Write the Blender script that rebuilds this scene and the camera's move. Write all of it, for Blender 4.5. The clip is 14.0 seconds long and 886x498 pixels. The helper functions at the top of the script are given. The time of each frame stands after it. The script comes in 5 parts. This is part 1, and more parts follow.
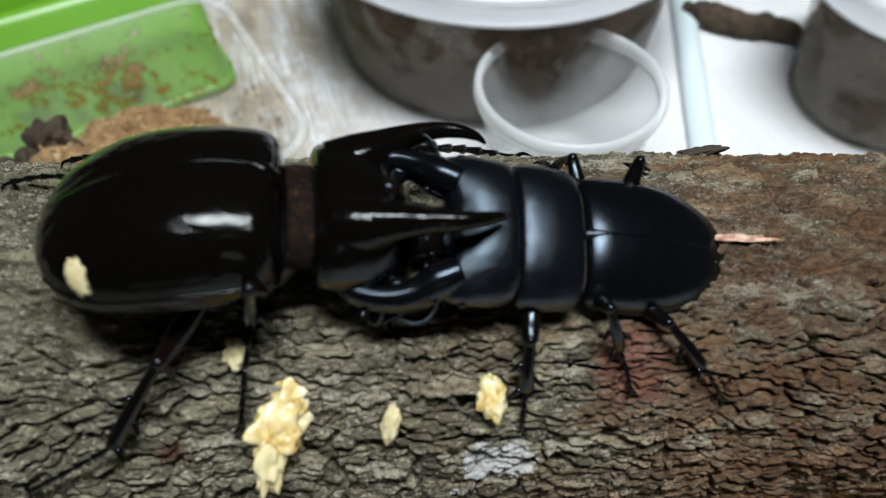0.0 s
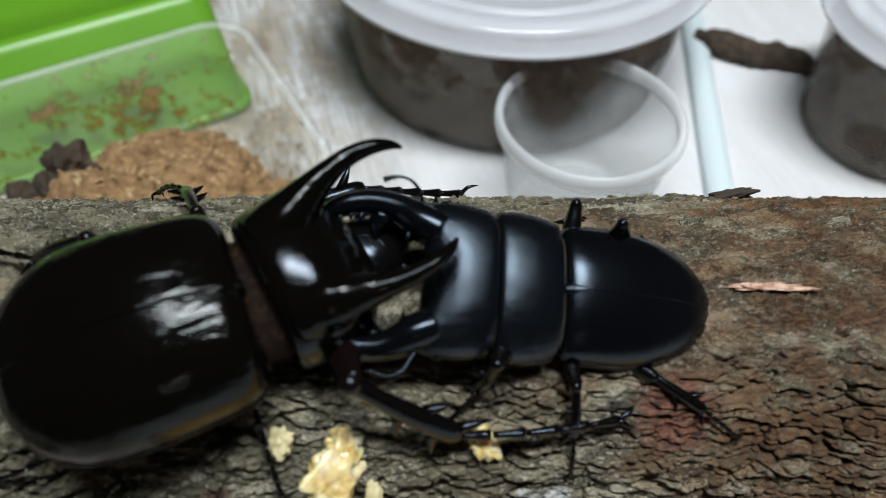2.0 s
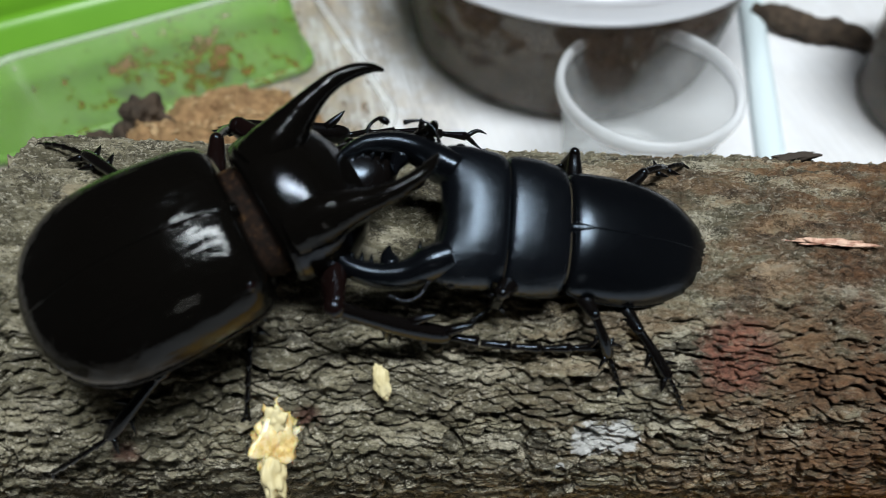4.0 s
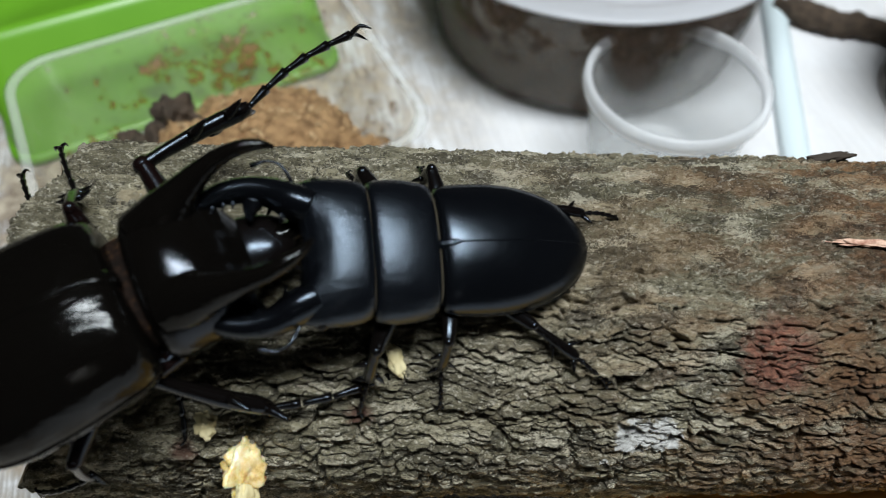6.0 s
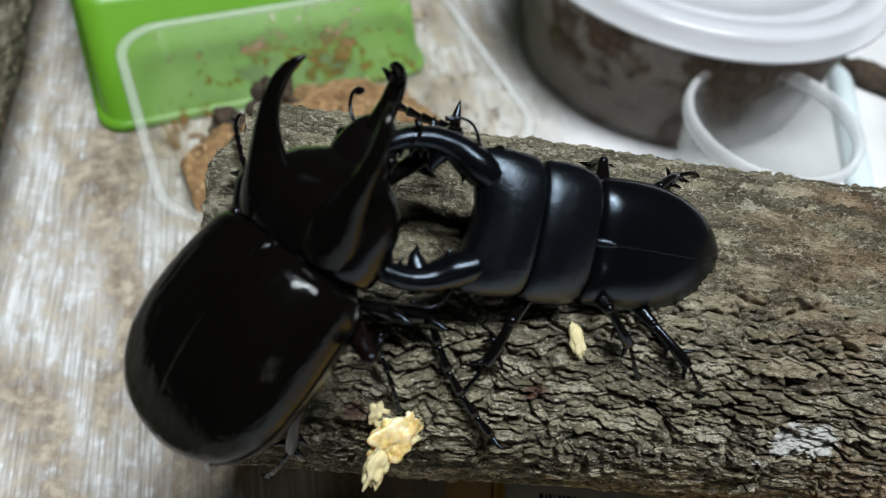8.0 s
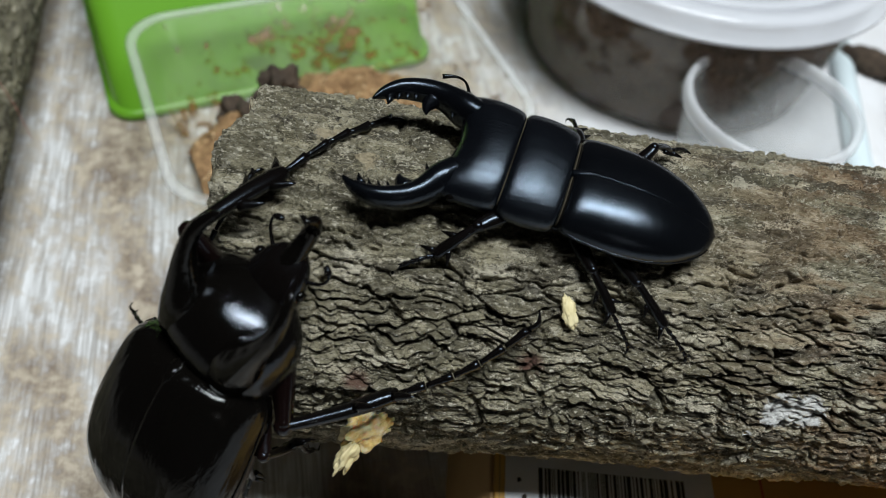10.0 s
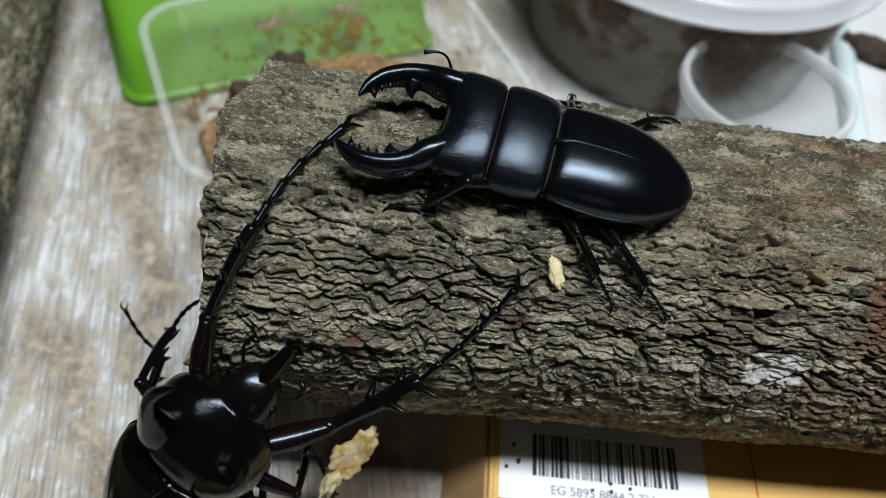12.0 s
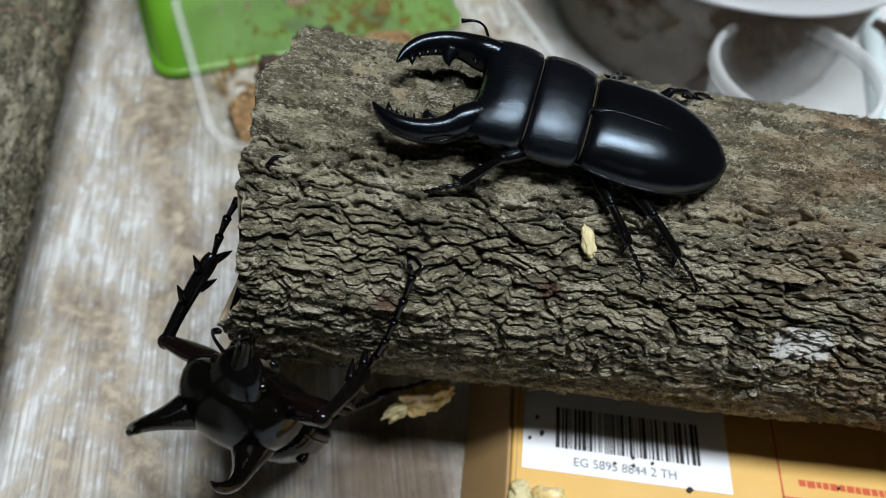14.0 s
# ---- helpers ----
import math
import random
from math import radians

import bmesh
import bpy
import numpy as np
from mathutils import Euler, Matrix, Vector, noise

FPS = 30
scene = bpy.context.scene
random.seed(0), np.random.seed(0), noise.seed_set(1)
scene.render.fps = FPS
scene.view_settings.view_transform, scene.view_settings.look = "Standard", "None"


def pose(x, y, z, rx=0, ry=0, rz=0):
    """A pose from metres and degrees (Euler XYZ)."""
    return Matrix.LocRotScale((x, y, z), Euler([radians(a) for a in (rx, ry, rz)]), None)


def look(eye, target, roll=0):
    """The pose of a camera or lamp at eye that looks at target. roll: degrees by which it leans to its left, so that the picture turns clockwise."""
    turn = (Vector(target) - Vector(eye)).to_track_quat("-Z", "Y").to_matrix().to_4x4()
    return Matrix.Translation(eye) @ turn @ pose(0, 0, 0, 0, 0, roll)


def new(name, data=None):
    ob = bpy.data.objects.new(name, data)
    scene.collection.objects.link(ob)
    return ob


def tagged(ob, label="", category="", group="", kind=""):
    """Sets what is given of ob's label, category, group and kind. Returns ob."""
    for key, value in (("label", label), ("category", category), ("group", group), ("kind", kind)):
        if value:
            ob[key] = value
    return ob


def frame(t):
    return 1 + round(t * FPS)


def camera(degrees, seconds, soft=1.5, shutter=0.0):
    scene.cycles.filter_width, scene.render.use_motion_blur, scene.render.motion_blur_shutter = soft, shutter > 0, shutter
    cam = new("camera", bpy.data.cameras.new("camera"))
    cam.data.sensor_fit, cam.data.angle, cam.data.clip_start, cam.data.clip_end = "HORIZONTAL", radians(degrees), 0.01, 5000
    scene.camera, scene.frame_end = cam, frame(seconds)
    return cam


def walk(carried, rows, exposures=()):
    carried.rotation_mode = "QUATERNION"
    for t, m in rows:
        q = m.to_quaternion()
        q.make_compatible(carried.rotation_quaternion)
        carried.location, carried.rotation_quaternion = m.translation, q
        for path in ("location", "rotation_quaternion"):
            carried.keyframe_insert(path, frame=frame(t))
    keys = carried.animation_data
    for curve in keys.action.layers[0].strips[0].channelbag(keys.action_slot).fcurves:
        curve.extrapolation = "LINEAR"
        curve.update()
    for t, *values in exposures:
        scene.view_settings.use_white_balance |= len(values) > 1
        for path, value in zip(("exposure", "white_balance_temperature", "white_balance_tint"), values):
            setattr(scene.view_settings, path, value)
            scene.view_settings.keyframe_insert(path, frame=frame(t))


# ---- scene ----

# ---- camera ----
cam = camera(60.0, 14.0, soft=0.8, shutter=0.2)
cam.data.dof.use_dof, cam.data.dof.focus_distance, cam.data.dof.aperture_fstop = True, 0.178, 11.0
PATH = [
    (0.0, 0.0057, -0.0085, 0.2221, 38.73, 0.22, 2.26),
    (0.5, 0.0007, -0.0076, 0.2244, 40.14, -0.70, 2.09),
    (1.0, 0.0000, -0.0052, 0.2247, 39.72, -0.30, 2.11),
    (1.5, -0.0021, -0.0032, 0.2277, 39.54, -0.18, 2.19),
    (2.0, -0.0049, -0.0036, 0.2277, 39.27, -0.68, 2.25),
    (2.5, -0.0084, -0.0104, 0.2284, 37.84, -0.18, 3.88),
    (2.7, -0.0109, -0.0119, 0.2299, 37.50, -0.25, 4.19),
    (4.8, -0.0185, -0.0173, 0.2330, 37.55, 0.08, 5.48),
    (5.0, -0.0236, -0.0176, 0.2343, 37.39, 0.24, 5.47),
    (5.5, -0.0233, -0.0186, 0.2330, 37.00, 0.41, 5.60),
    (6.0, -0.0234, -0.0169, 0.2361, 36.73, 0.22, 5.27),
    (6.5, -0.0417, -0.0391, 0.2257, 38.12, -1.86, 8.24),
    (7.0, -0.0765, -0.0444, 0.2195, 40.13, -6.28, 8.89),
    (7.5, -0.0761, -0.0388, 0.2240, 40.55, -6.97, 8.52),
    (8.0, -0.0695, -0.0337, 0.2295, 39.06, -5.71, 8.36),
    (8.2, -0.0675, -0.0298, 0.2319, 37.85, -5.23, 8.06),
    (10.3, -0.0654, -0.0436, 0.2312, 38.75, -4.85, 8.85),
    (10.5, -0.0635, -0.0461, 0.2314, 38.71, -4.68, 8.97),
    (11.0, -0.0642, -0.0495, 0.2337, 39.10, -4.62, 9.22),
    (11.5, -0.0620, -0.0498, 0.2316, 38.77, -4.55, 9.17),
    (12.0, -0.0596, -0.0508, 0.2323, 38.75, -4.29, 9.43),
    (12.5, -0.0576, -0.0533, 0.2323, 38.29, -4.02, 9.83),
    (13.0, -0.0605, -0.0584, 0.2313, 37.93, -4.28, 10.38),
    (13.5, -0.0614, -0.0592, 0.2303, 37.98, -4.44, 10.69),
    (14.0, -0.0630, -0.0569, 0.2300, 37.91, -4.34, 11.07),
]
walk(cam, [(t, pose(*row)) for t, *row in PATH], [(0.0, 0.06), (0.5, 0.04), (1.0, -0.03), (2.0, -0.14), (2.5, 0.0), (6.0, 0.0), (6.5, 0.10), (7.0, 0.30), (7.5, 0.15), (8.0, 0.05), (10.3, -0.05), (12.0, -0.09), (14.0, -0.08)])

# ---- light ----
world = bpy.data.worlds.new("room_air")
scene.world = world
world.use_nodes = True
world.node_tree.nodes["Background"].inputs[0].default_value = (0.75, 0.85, 1.0, 1)
world.node_tree.nodes["Background"].inputs[1].default_value = 0.02


def area_lamp(name, m, size_x, size_y, watts, colour):
    data = bpy.data.lights.new(name, "AREA")
    data.shape, data.size, data.size_y, data.energy, data.color = "RECTANGLE", size_x, size_y, watts, colour
    ob = new(name, data)
    ob.matrix_world = m
    return ob


# a long tube lamp under the ceiling, above the table, and a small bulb behind the onlooker
area_lamp("tube_lamp", pose(0.12, 0.015, 1.10, 0, 0, 4), 0.58, 0.14, 17.0, (0.945, 1.0, 1.03))
area_lamp("bulb_lamp", look((0.25, -0.85, 0.62), (-0.05, 0.08, 0.1)), 0.035, 0.035, 0.12, (1.0, 0.97, 0.92))


# ---- materials ----
def material(name, colour=(0.5, 0.5, 0.5), rough=0.5, metal=0.0, **more):
    mat = bpy.data.materials.new(name)
    mat.use_nodes = True
    b = mat.node_tree.nodes["Principled BSDF"]
    b.inputs["Base Color"].default_value = (*colour, 1)
    b.inputs["Roughness"].default_value, b.inputs["Metallic"].default_value = rough, metal
    for key, value in more.items():
        b.inputs[key.replace("_", " ")].default_value = value
    return mat


class Nodes:
    """Short calls for the nodes of one material."""

    def __init__(self, mat):
        self.tree, self.out = mat.node_tree, mat.node_tree.nodes["Principled BSDF"]
        self.co = self.add("ShaderNodeTexCoord").outputs["Object"]

    def add(self, kind, **sockets):
        node = self.tree.nodes.new(kind)
        for key, value in sockets.items():
            self.feed(node.inputs[key.replace("_", " ")], value)
        return node

    def feed(self, socket, value):
        if isinstance(value, bpy.types.NodeSocket):
            self.tree.links.new(value, socket)
        else:
            socket.default_value = value

    def scaled(self, x, y, z, source=None):
        n = self.add("ShaderNodeMapping", Scale=(x, y, z))
        self.feed(n.inputs["Vector"], source or self.co)
        return n.outputs[0]

    def noise(self, scale, detail=4.0, rough=0.55, vec=None, warp=0.0):
        n = self.add("ShaderNodeTexNoise", Scale=scale, Detail=detail, Roughness=rough, Distortion=warp)
        self.feed(n.inputs["Vector"], vec or self.co)
        return n.outputs["Fac"]

    def ramp(self, value, *stops):
        n = self.add("ShaderNodeValToRGB", Fac=value)
        band = n.color_ramp
        while len(band.elements) < len(stops):
            band.elements.new(0.5)
        for e, (at, colour) in zip(band.elements, stops):
            e.position = at
            e.color = (*colour, 1) if isinstance(colour, tuple) else (colour, colour, colour, 1)
        return n.outputs[0]

    def mix(self, fac, a, b, how="MIX"):
        n = self.tree.nodes.new("ShaderNodeMix")
        n.data_type, n.blend_type = "RGBA", how
        for at, value in ((0, fac), (6, a), (7, b)):
            if isinstance(value, tuple):
                value = (*value, 1)
            self.feed(n.inputs[at], value)
        return n.outputs[2]

    def math(self, how, a, b=0.0):
        n = self.tree.nodes.new("ShaderNodeMath")
        n.operation = how
        self.feed(n.inputs[0], a), self.feed(n.inputs[1], b)
        return n.outputs[0]

    def near(self, place, radius, soft, wobble=0.0, scale=200.0):
        """1 near a place, 0 away from it, with a ragged edge."""
        n = self.tree.nodes.new("ShaderNodeVectorMath")
        n.operation = "DISTANCE"
        self.feed(n.inputs[0], self.co)
        n.inputs[1].default_value = place
        d = n.outputs["Value"]
        if wobble:
            d = self.math("ADD", d, self.math("MULTIPLY", self.math("SUBTRACT", self.noise(scale, 5.0, 0.65), 0.5), wobble))
        m = self.add("ShaderNodeMapRange", Value=d)
        m.inputs[1].default_value, m.inputs[2].default_value = radius, radius + soft
        m.inputs[3].default_value, m.inputs[4].default_value = 1.0, 0.0
        return m.outputs[0]

    def bump(self, height, distance, strength=1.0):
        n = self.add("ShaderNodeBump", Height=height, Strength=strength, Distance=distance)
        self.feed(self.out.inputs["Normal"], n.outputs[0])

    def colour(self, value):
        self.feed(self.out.inputs["Base Color"], value)

    def rough(self, value):
        self.feed(self.out.inputs["Roughness"], value)


# marks on the log, in its own space: x along it from its middle, z up
WHITE_PATCH, WHITE_DOT = (-0.0368, -0.0397, 0.0165), (-0.0428, -0.0425, 0.0102)
CHIPS = (((-0.1455, 0.0032, 0.0451), 0.0022), ((-0.1358, -0.0030, 0.0449), 0.0018))
RED_PATCH, SPOT_PLACE, SPOT_B = (-0.0085, -0.0275, 0.0315), (-0.0955, -0.0380, 0.0232), (-0.1326, -0.0420, 0.0157)


def bark_material(name, reddish):
    mat = material(name, rough=0.85)
    n = Nodes(mat)
    long = n.scaled(0.35, 1.0, 1.0)
    grain = n.noise(760.0, 7.0, 0.75, n.scaled(0.5, 1.0, 1.0))
    flakes = n.noise(170.0, 5.0, 0.68, n.scaled(0.5, 1.0, 1.0), 0.8)
    broad = n.noise(38.0, 4.0, 0.6, long)
    base = n.ramp(grain, (0.36, (0.028, 0.023, 0.014)), (0.45, (0.14, 0.120, 0.078)), (0.53, (0.32, 0.285, 0.20)), (0.62, (0.68, 0.64, 0.53)))
    base = n.mix(n.ramp(flakes, (0.34, 0.75), (0.48, 0.0)), base, (0.060, 0.048, 0.030))
    base = n.mix(n.ramp(flakes, (0.56, 0.0), (0.70, 0.6)), base, (0.48, 0.46, 0.39))
    olive = n.mix(n.ramp(broad, (0.42, 0.0), (0.62, 0.5)), base, n.mix(grain, (0.07, 0.062, 0.032), (0.34, 0.31, 0.19)))
    cell = n.add("ShaderNodeTexVoronoi", Scale=330.0)
    n.feed(cell.inputs["Vector"], n.mix(0.0045, n.scaled(0.42, 1.0, 1.0), n.add("ShaderNodeTexNoise", Scale=420.0).outputs["Color"]))
    chip = n.add("ShaderNodeSeparateColor", Color=cell.outputs["Color"]).outputs[0]
    olive = n.mix(0.55, olive, n.ramp(chip, (0.0, (0.030, 0.024, 0.012)), (0.3, (0.12, 0.107, 0.058)), (0.6, (0.27, 0.245, 0.150)), (0.82, (0.60, 0.54, 0.36)), (1.0, (0.92, 0.85, 0.66))))
    specks = n.ramp(n.noise(1250.0, 3.0, 0.6, n.scaled(0.6, 1.0, 1.0)), (0.57, 0.0), (0.63, 0.8))
    olive = n.mix(n.math("MULTIPLY", specks, n.ramp(flakes, (0.40, 0.2), (0.55, 1.0))), olive, (0.82, 0.77, 0.62))
    olive = n.mix(n.ramp(n.noise(1100.0, 4.0, 0.7, n.scaled(0.45, 1.0, 1.0)), (0.36, 0.8), (0.44, 0.0)), olive, (0.030, 0.024, 0.014))
    if reddish:
        warm = n.ramp(n.noise(95.0, 6.0, 0.7, long, 0.6), (0.44, 0.0), (0.56, 0.88))
        split = n.add("ShaderNodeSeparateXYZ")
        n.feed(split.inputs[0], n.co)
        along = n.add("ShaderNodeMapRange", Value=split.outputs[0])
        along.inputs[1].default_value, along.inputs[2].default_value = -0.075, 0.030
        olive = n.mix(n.math("MULTIPLY", warm, along.outputs[0]), olive, n.mix(0.6, n.mix(n.ramp(grain, (0.34, 0.0), (0.64, 1.0)), (0.034, 0.018, 0.008), (0.42, 0.195, 0.072)), n.ramp(chip, (0.0, (0.030, 0.017, 0.008)), (0.35, (0.17, 0.080, 0.028)), (0.7, (0.36, 0.17, 0.062)), (1.0, (0.62, 0.40, 0.20)))))
        brown = n.near((0.045, -0.032, 0.028), 0.032, 0.030, 0.03, 90.0)
        olive = n.mix(n.math("MULTIPLY", brown, n.ramp(n.noise(120.0, 5.0, 0.7), (0.42, 0.25), (0.56, 0.85))), olive, n.mix(n.ramp(grain, (0.36, 0.0), (0.62, 1.0)), (0.030, 0.016, 0.008), (0.26, 0.115, 0.045)))
        red = n.near(RED_PATCH, 0.0058, 0.0040, 0.016, 420.0)
        red = n.math("MULTIPLY", red, n.ramp(n.noise(420.0, 5.0, 0.7), (0.36, 0.45), (0.50, 1.0)))
        olive = n.mix(red, olive, n.mix(n.ramp(grain, (0.36, 0.0), (0.62, 1.0)), (0.060, 0.022, 0.014), (0.44, 0.180, 0.110)))
        for place, radius in ((SPOT_PLACE, 0.0016), (SPOT_B, 0.0018)):
            olive = n.mix(n.math("MULTIPLY", n.near(place, radius, 0.002, 0.004, 400.0), 0.7), olive, (0.12, 0.030, 0.020))
        white = n.near(WHITE_PATCH, 0.0042, 0.0008, 0.0060, 420.0)
        white = n.math("MAXIMUM", white, n.near((-0.0315, -0.0392, 0.0172), 0.0040, 0.0008, 0.0060, 420.0))
        white = n.math("MAXIMUM", white, n.near(WHITE_DOT, 0.0008, 0.0004, 0.0004, 900.0))
        for place, radius in CHIPS:
            olive = n.mix(n.near(place, radius, 0.001, 0.006, 500.0), olive, n.mix(grain, (0.30, 0.22, 0.12), (0.74, 0.66, 0.46)))
        olive = n.mix(white, olive, n.mix(grain, (0.72, 0.72, 0.68), (0.95, 0.95, 0.92)))
    n.colour(olive)
    n.bump(n.math("ADD", n.noise(900.0, 5.0, 0.7, long), n.math("MULTIPLY", grain, 1.2)), 0.0019, 1.0)
    return mat


def table_material():
    mat = material("stained_white_cloth", rough=0.7)
    n = Nodes(mat)
    turn = n.add("ShaderNodeMapping", Rotation=(0, 0, radians(-19)))
    n.feed(turn.inputs["Vector"], n.co)
    fibre = n.noise(260.0, 4.0, 0.65, n.scaled(3.6, 0.10, 1.0, turn.outputs[0]))
    blot = n.noise(24.0, 6.0, 0.66, n.scaled(1.3, 0.6, 1.0, turn.outputs[0]), 0.4)
    fine = n.noise(120.0, 6.0, 0.7)
    white = n.ramp(fibre, (0.38, (0.34, 0.325, 0.305)), (0.48, (0.55, 0.55, 0.54)), (0.58, (0.77, 0.78, 0.79)))
    stain = n.ramp(n.math("ADD", n.math("MULTIPLY", blot, 0.6), n.math("MULTIPLY", fine, 0.4)), (0.435, 0.0), (0.485, 0.50), (0.545, 0.95))
    far = n.add("ShaderNodeSeparateXYZ")
    n.feed(far.inputs[0], n.co)
    clean = n.add("ShaderNodeMapRange", Value=far.outputs[0])
    clean.inputs[1].default_value, clean.inputs[2].default_value = -0.08, -0.02
    clean.inputs[3].default_value, clean.inputs[4].default_value = 1.0, 0.12
    # ragged dark brown patch on the cloth, left of the carton's end flap
    dark_patch = n.math("MULTIPLY", n.near((-0.080, 0.030, 0.0), 0.016, 0.016, 0.022, 60.0), 0.88)
    white = n.mix(n.math("SUBTRACT", 1.0, clean.outputs[0]), white, (0.80, 0.81, 0.83))
    cloth = n.mix(n.math("MULTIPLY", stain, clean.outputs[0]), white, n.mix(n.ramp(fine, (0.40, 0.0), (0.62, 1.0)), (0.14, 0.095, 0.058), (0.50, 0.43, 0.33)))
    n.colour(n.mix(dark_patch, cloth, n.mix(fibre, (0.03, 0.018, 0.010), (0.13, 0.085, 0.05))))
    n.bump(n.math("ADD", fibre, n.math("MULTIPLY", fine, 0.5)), 0.0006, 0.6)
    return mat


# ---- building helpers ----
def mesh_of(bm, name, smooth=True):
    data = bpy.data.meshes.new(name)
    bmesh.ops.recalc_face_normals(bm, faces=bm.faces)
    bm.to_mesh(data)
    bm.free()
    if smooth:
        data.polygons.foreach_set("use_smooth", [True] * len(data.polygons))
    return data


def part(name, bm, mat, parent=None, label="", m=None, smooth=True):
    """One bmesh as one mesh object, under a thing or a part."""
    ob = new(name, mesh_of(bm, name, smooth))
    ob.data.materials.append(mat)
    if parent:
        ob.parent = parent
    if m is not None:
        ob.matrix_basis = m
    return tagged(ob, label)


def thing(name, label, category, m=None, group="", kind=""):
    ob = new(name)
    ob.empty_display_size = 0.01
    if m is not None:
        ob.matrix_basis = m
    return tagged(ob, label, category, group, kind)


def rings(bm, loops, closed=True, caps=True):
    """Skin a row of loops of points, each of the same length."""
    rows = [[bm.verts.new(p) for p in loop] for loop in loops]
    n = len(rows[0])
    for a, b in zip(rows, rows[1:]):
        for i in range(n if closed else n - 1):
            j = (i + 1) % n
            bm.faces.new((a[i], a[j], b[j], b[i]))
    if caps:
        bm.faces.new(rows[0][::-1])
        bm.faces.new(rows[-1])
    return rows


def smooth_list(keys, steps):
    """Keys of equal length, resampled along a smooth curve."""
    keys = np.array(keys, float)
    out = []
    for i in range(len(keys) - 1):
        a, b, c, d = keys[max(i - 1, 0)], keys[i], keys[i + 1], keys[min(i + 2, len(keys) - 1)]
        for s in range(steps):
            t = s / steps
            out.append(0.5 * (2 * b + (c - a) * t + (2 * a - 5 * b + 4 * c - d) * t * t + (3 * b - a - 3 * c + d) * t**3))
    return out + [keys[-1]]


def tube(bm, keys, sides=10, steps=5, flat=1.0):
    """A tapered, bent rod: keys of x, y, z, radius."""
    rows = smooth_list(keys, steps)
    up, loops = None, []
    for i, row in enumerate(rows):
        here, r = Vector(row[:3]), max(row[3], 1e-5)
        ahead = (Vector(rows[min(i + 1, len(rows) - 1)][:3]) - Vector(rows[max(i - 1, 0)][:3])).normalized()
        if up is None:
            up = Vector((0, 0, 1)) if abs(ahead.z) < 0.9 else Vector((0, 1, 0))
        side = ahead.cross(up).normalized()
        up = side.cross(ahead)
        loops.append([here + side * (r * math.cos(a)) + up * (r * flat * math.sin(a)) for a in (2 * math.pi * k / sides for k in range(sides))])
    rings(bm, loops)


def lathe(bm, outline, sides=96, closed=False):
    """Turn an outline of (radius, z) about the z axis."""
    loops = [[(r * math.cos(a), r * math.sin(a), z) for a in (2 * math.pi * k / sides for k in range(sides))] for r, z in outline]
    rings(bm, loops, caps=False)


def lattice(p, seed=0):
    """Smooth value noise at points (n, 3), 0 to 1."""
    p = np.asarray(p, float)
    i = np.floor(p).astype(np.int64)
    f = p - i
    f = f * f * (3 - 2 * f)
    total = np.zeros(len(p))
    for dx in (0, 1):
        for dy in (0, 1):
            for dz in (0, 1):
                h = ((i[:, 0] + dx) * 374761393 + (i[:, 1] + dy) * 668265263 + (i[:, 2] + dz) * 1274126177 + seed * 974634777) & 0x7FFFFFFF
                h = ((h ^ (h >> 13)) * 1103515245) & 0x7FFFFFFF
                h = ((h ^ (h >> 16)) * 668265263) & 0x7FFFFFFF
                w = (f[:, 0] if dx else 1 - f[:, 0]) * (f[:, 1] if dy else 1 - f[:, 1]) * (f[:, 2] if dz else 1 - f[:, 2])
                total += w * ((h >> 7) & 0xFFFF) / 65535.0
    return total


def plates(u, v, seed):
    """Cells of a jittered grid at points (u, v): random height of the cell, tilt across it, and nearness to its edge."""
    iu, iv = np.floor(u).astype(np.int64), np.floor(v).astype(np.int64)
    first, second = np.full(len(u), 9.0), np.full(len(u), 9.0)
    height, tilt = np.zeros(len(u)), np.zeros(len(u))
    for du in (-1, 0, 1):
        for dv in (-1, 0, 1):
            h = ((iu + du) * 374761393 + (iv + dv) * 668265263 + seed * 974634777) & 0x7FFFFFFF
            h = ((h ^ (h >> 13)) * 1103515245) & 0x7FFFFFFF
            h = ((h ^ (h >> 16)) * 668265263) & 0x7FFFFFFF
            a, b, c = (h & 0x3FF) / 1023.0, ((h >> 10) & 0x3FF) / 1023.0, ((h >> 20) & 0x3FF) / 1023.0
            x, y = iu + du + 0.1 + 0.8 * a - u, iv + dv + 0.1 + 0.8 * b - v
            d = np.sqrt(x * x + y * y)
            near = d < first
            second = np.where(near, first, np.minimum(second, d))
            height, tilt = np.where(near, c, height), np.where(near, y, tilt)
            first = np.where(near, d, first)
    return height, tilt, second - first


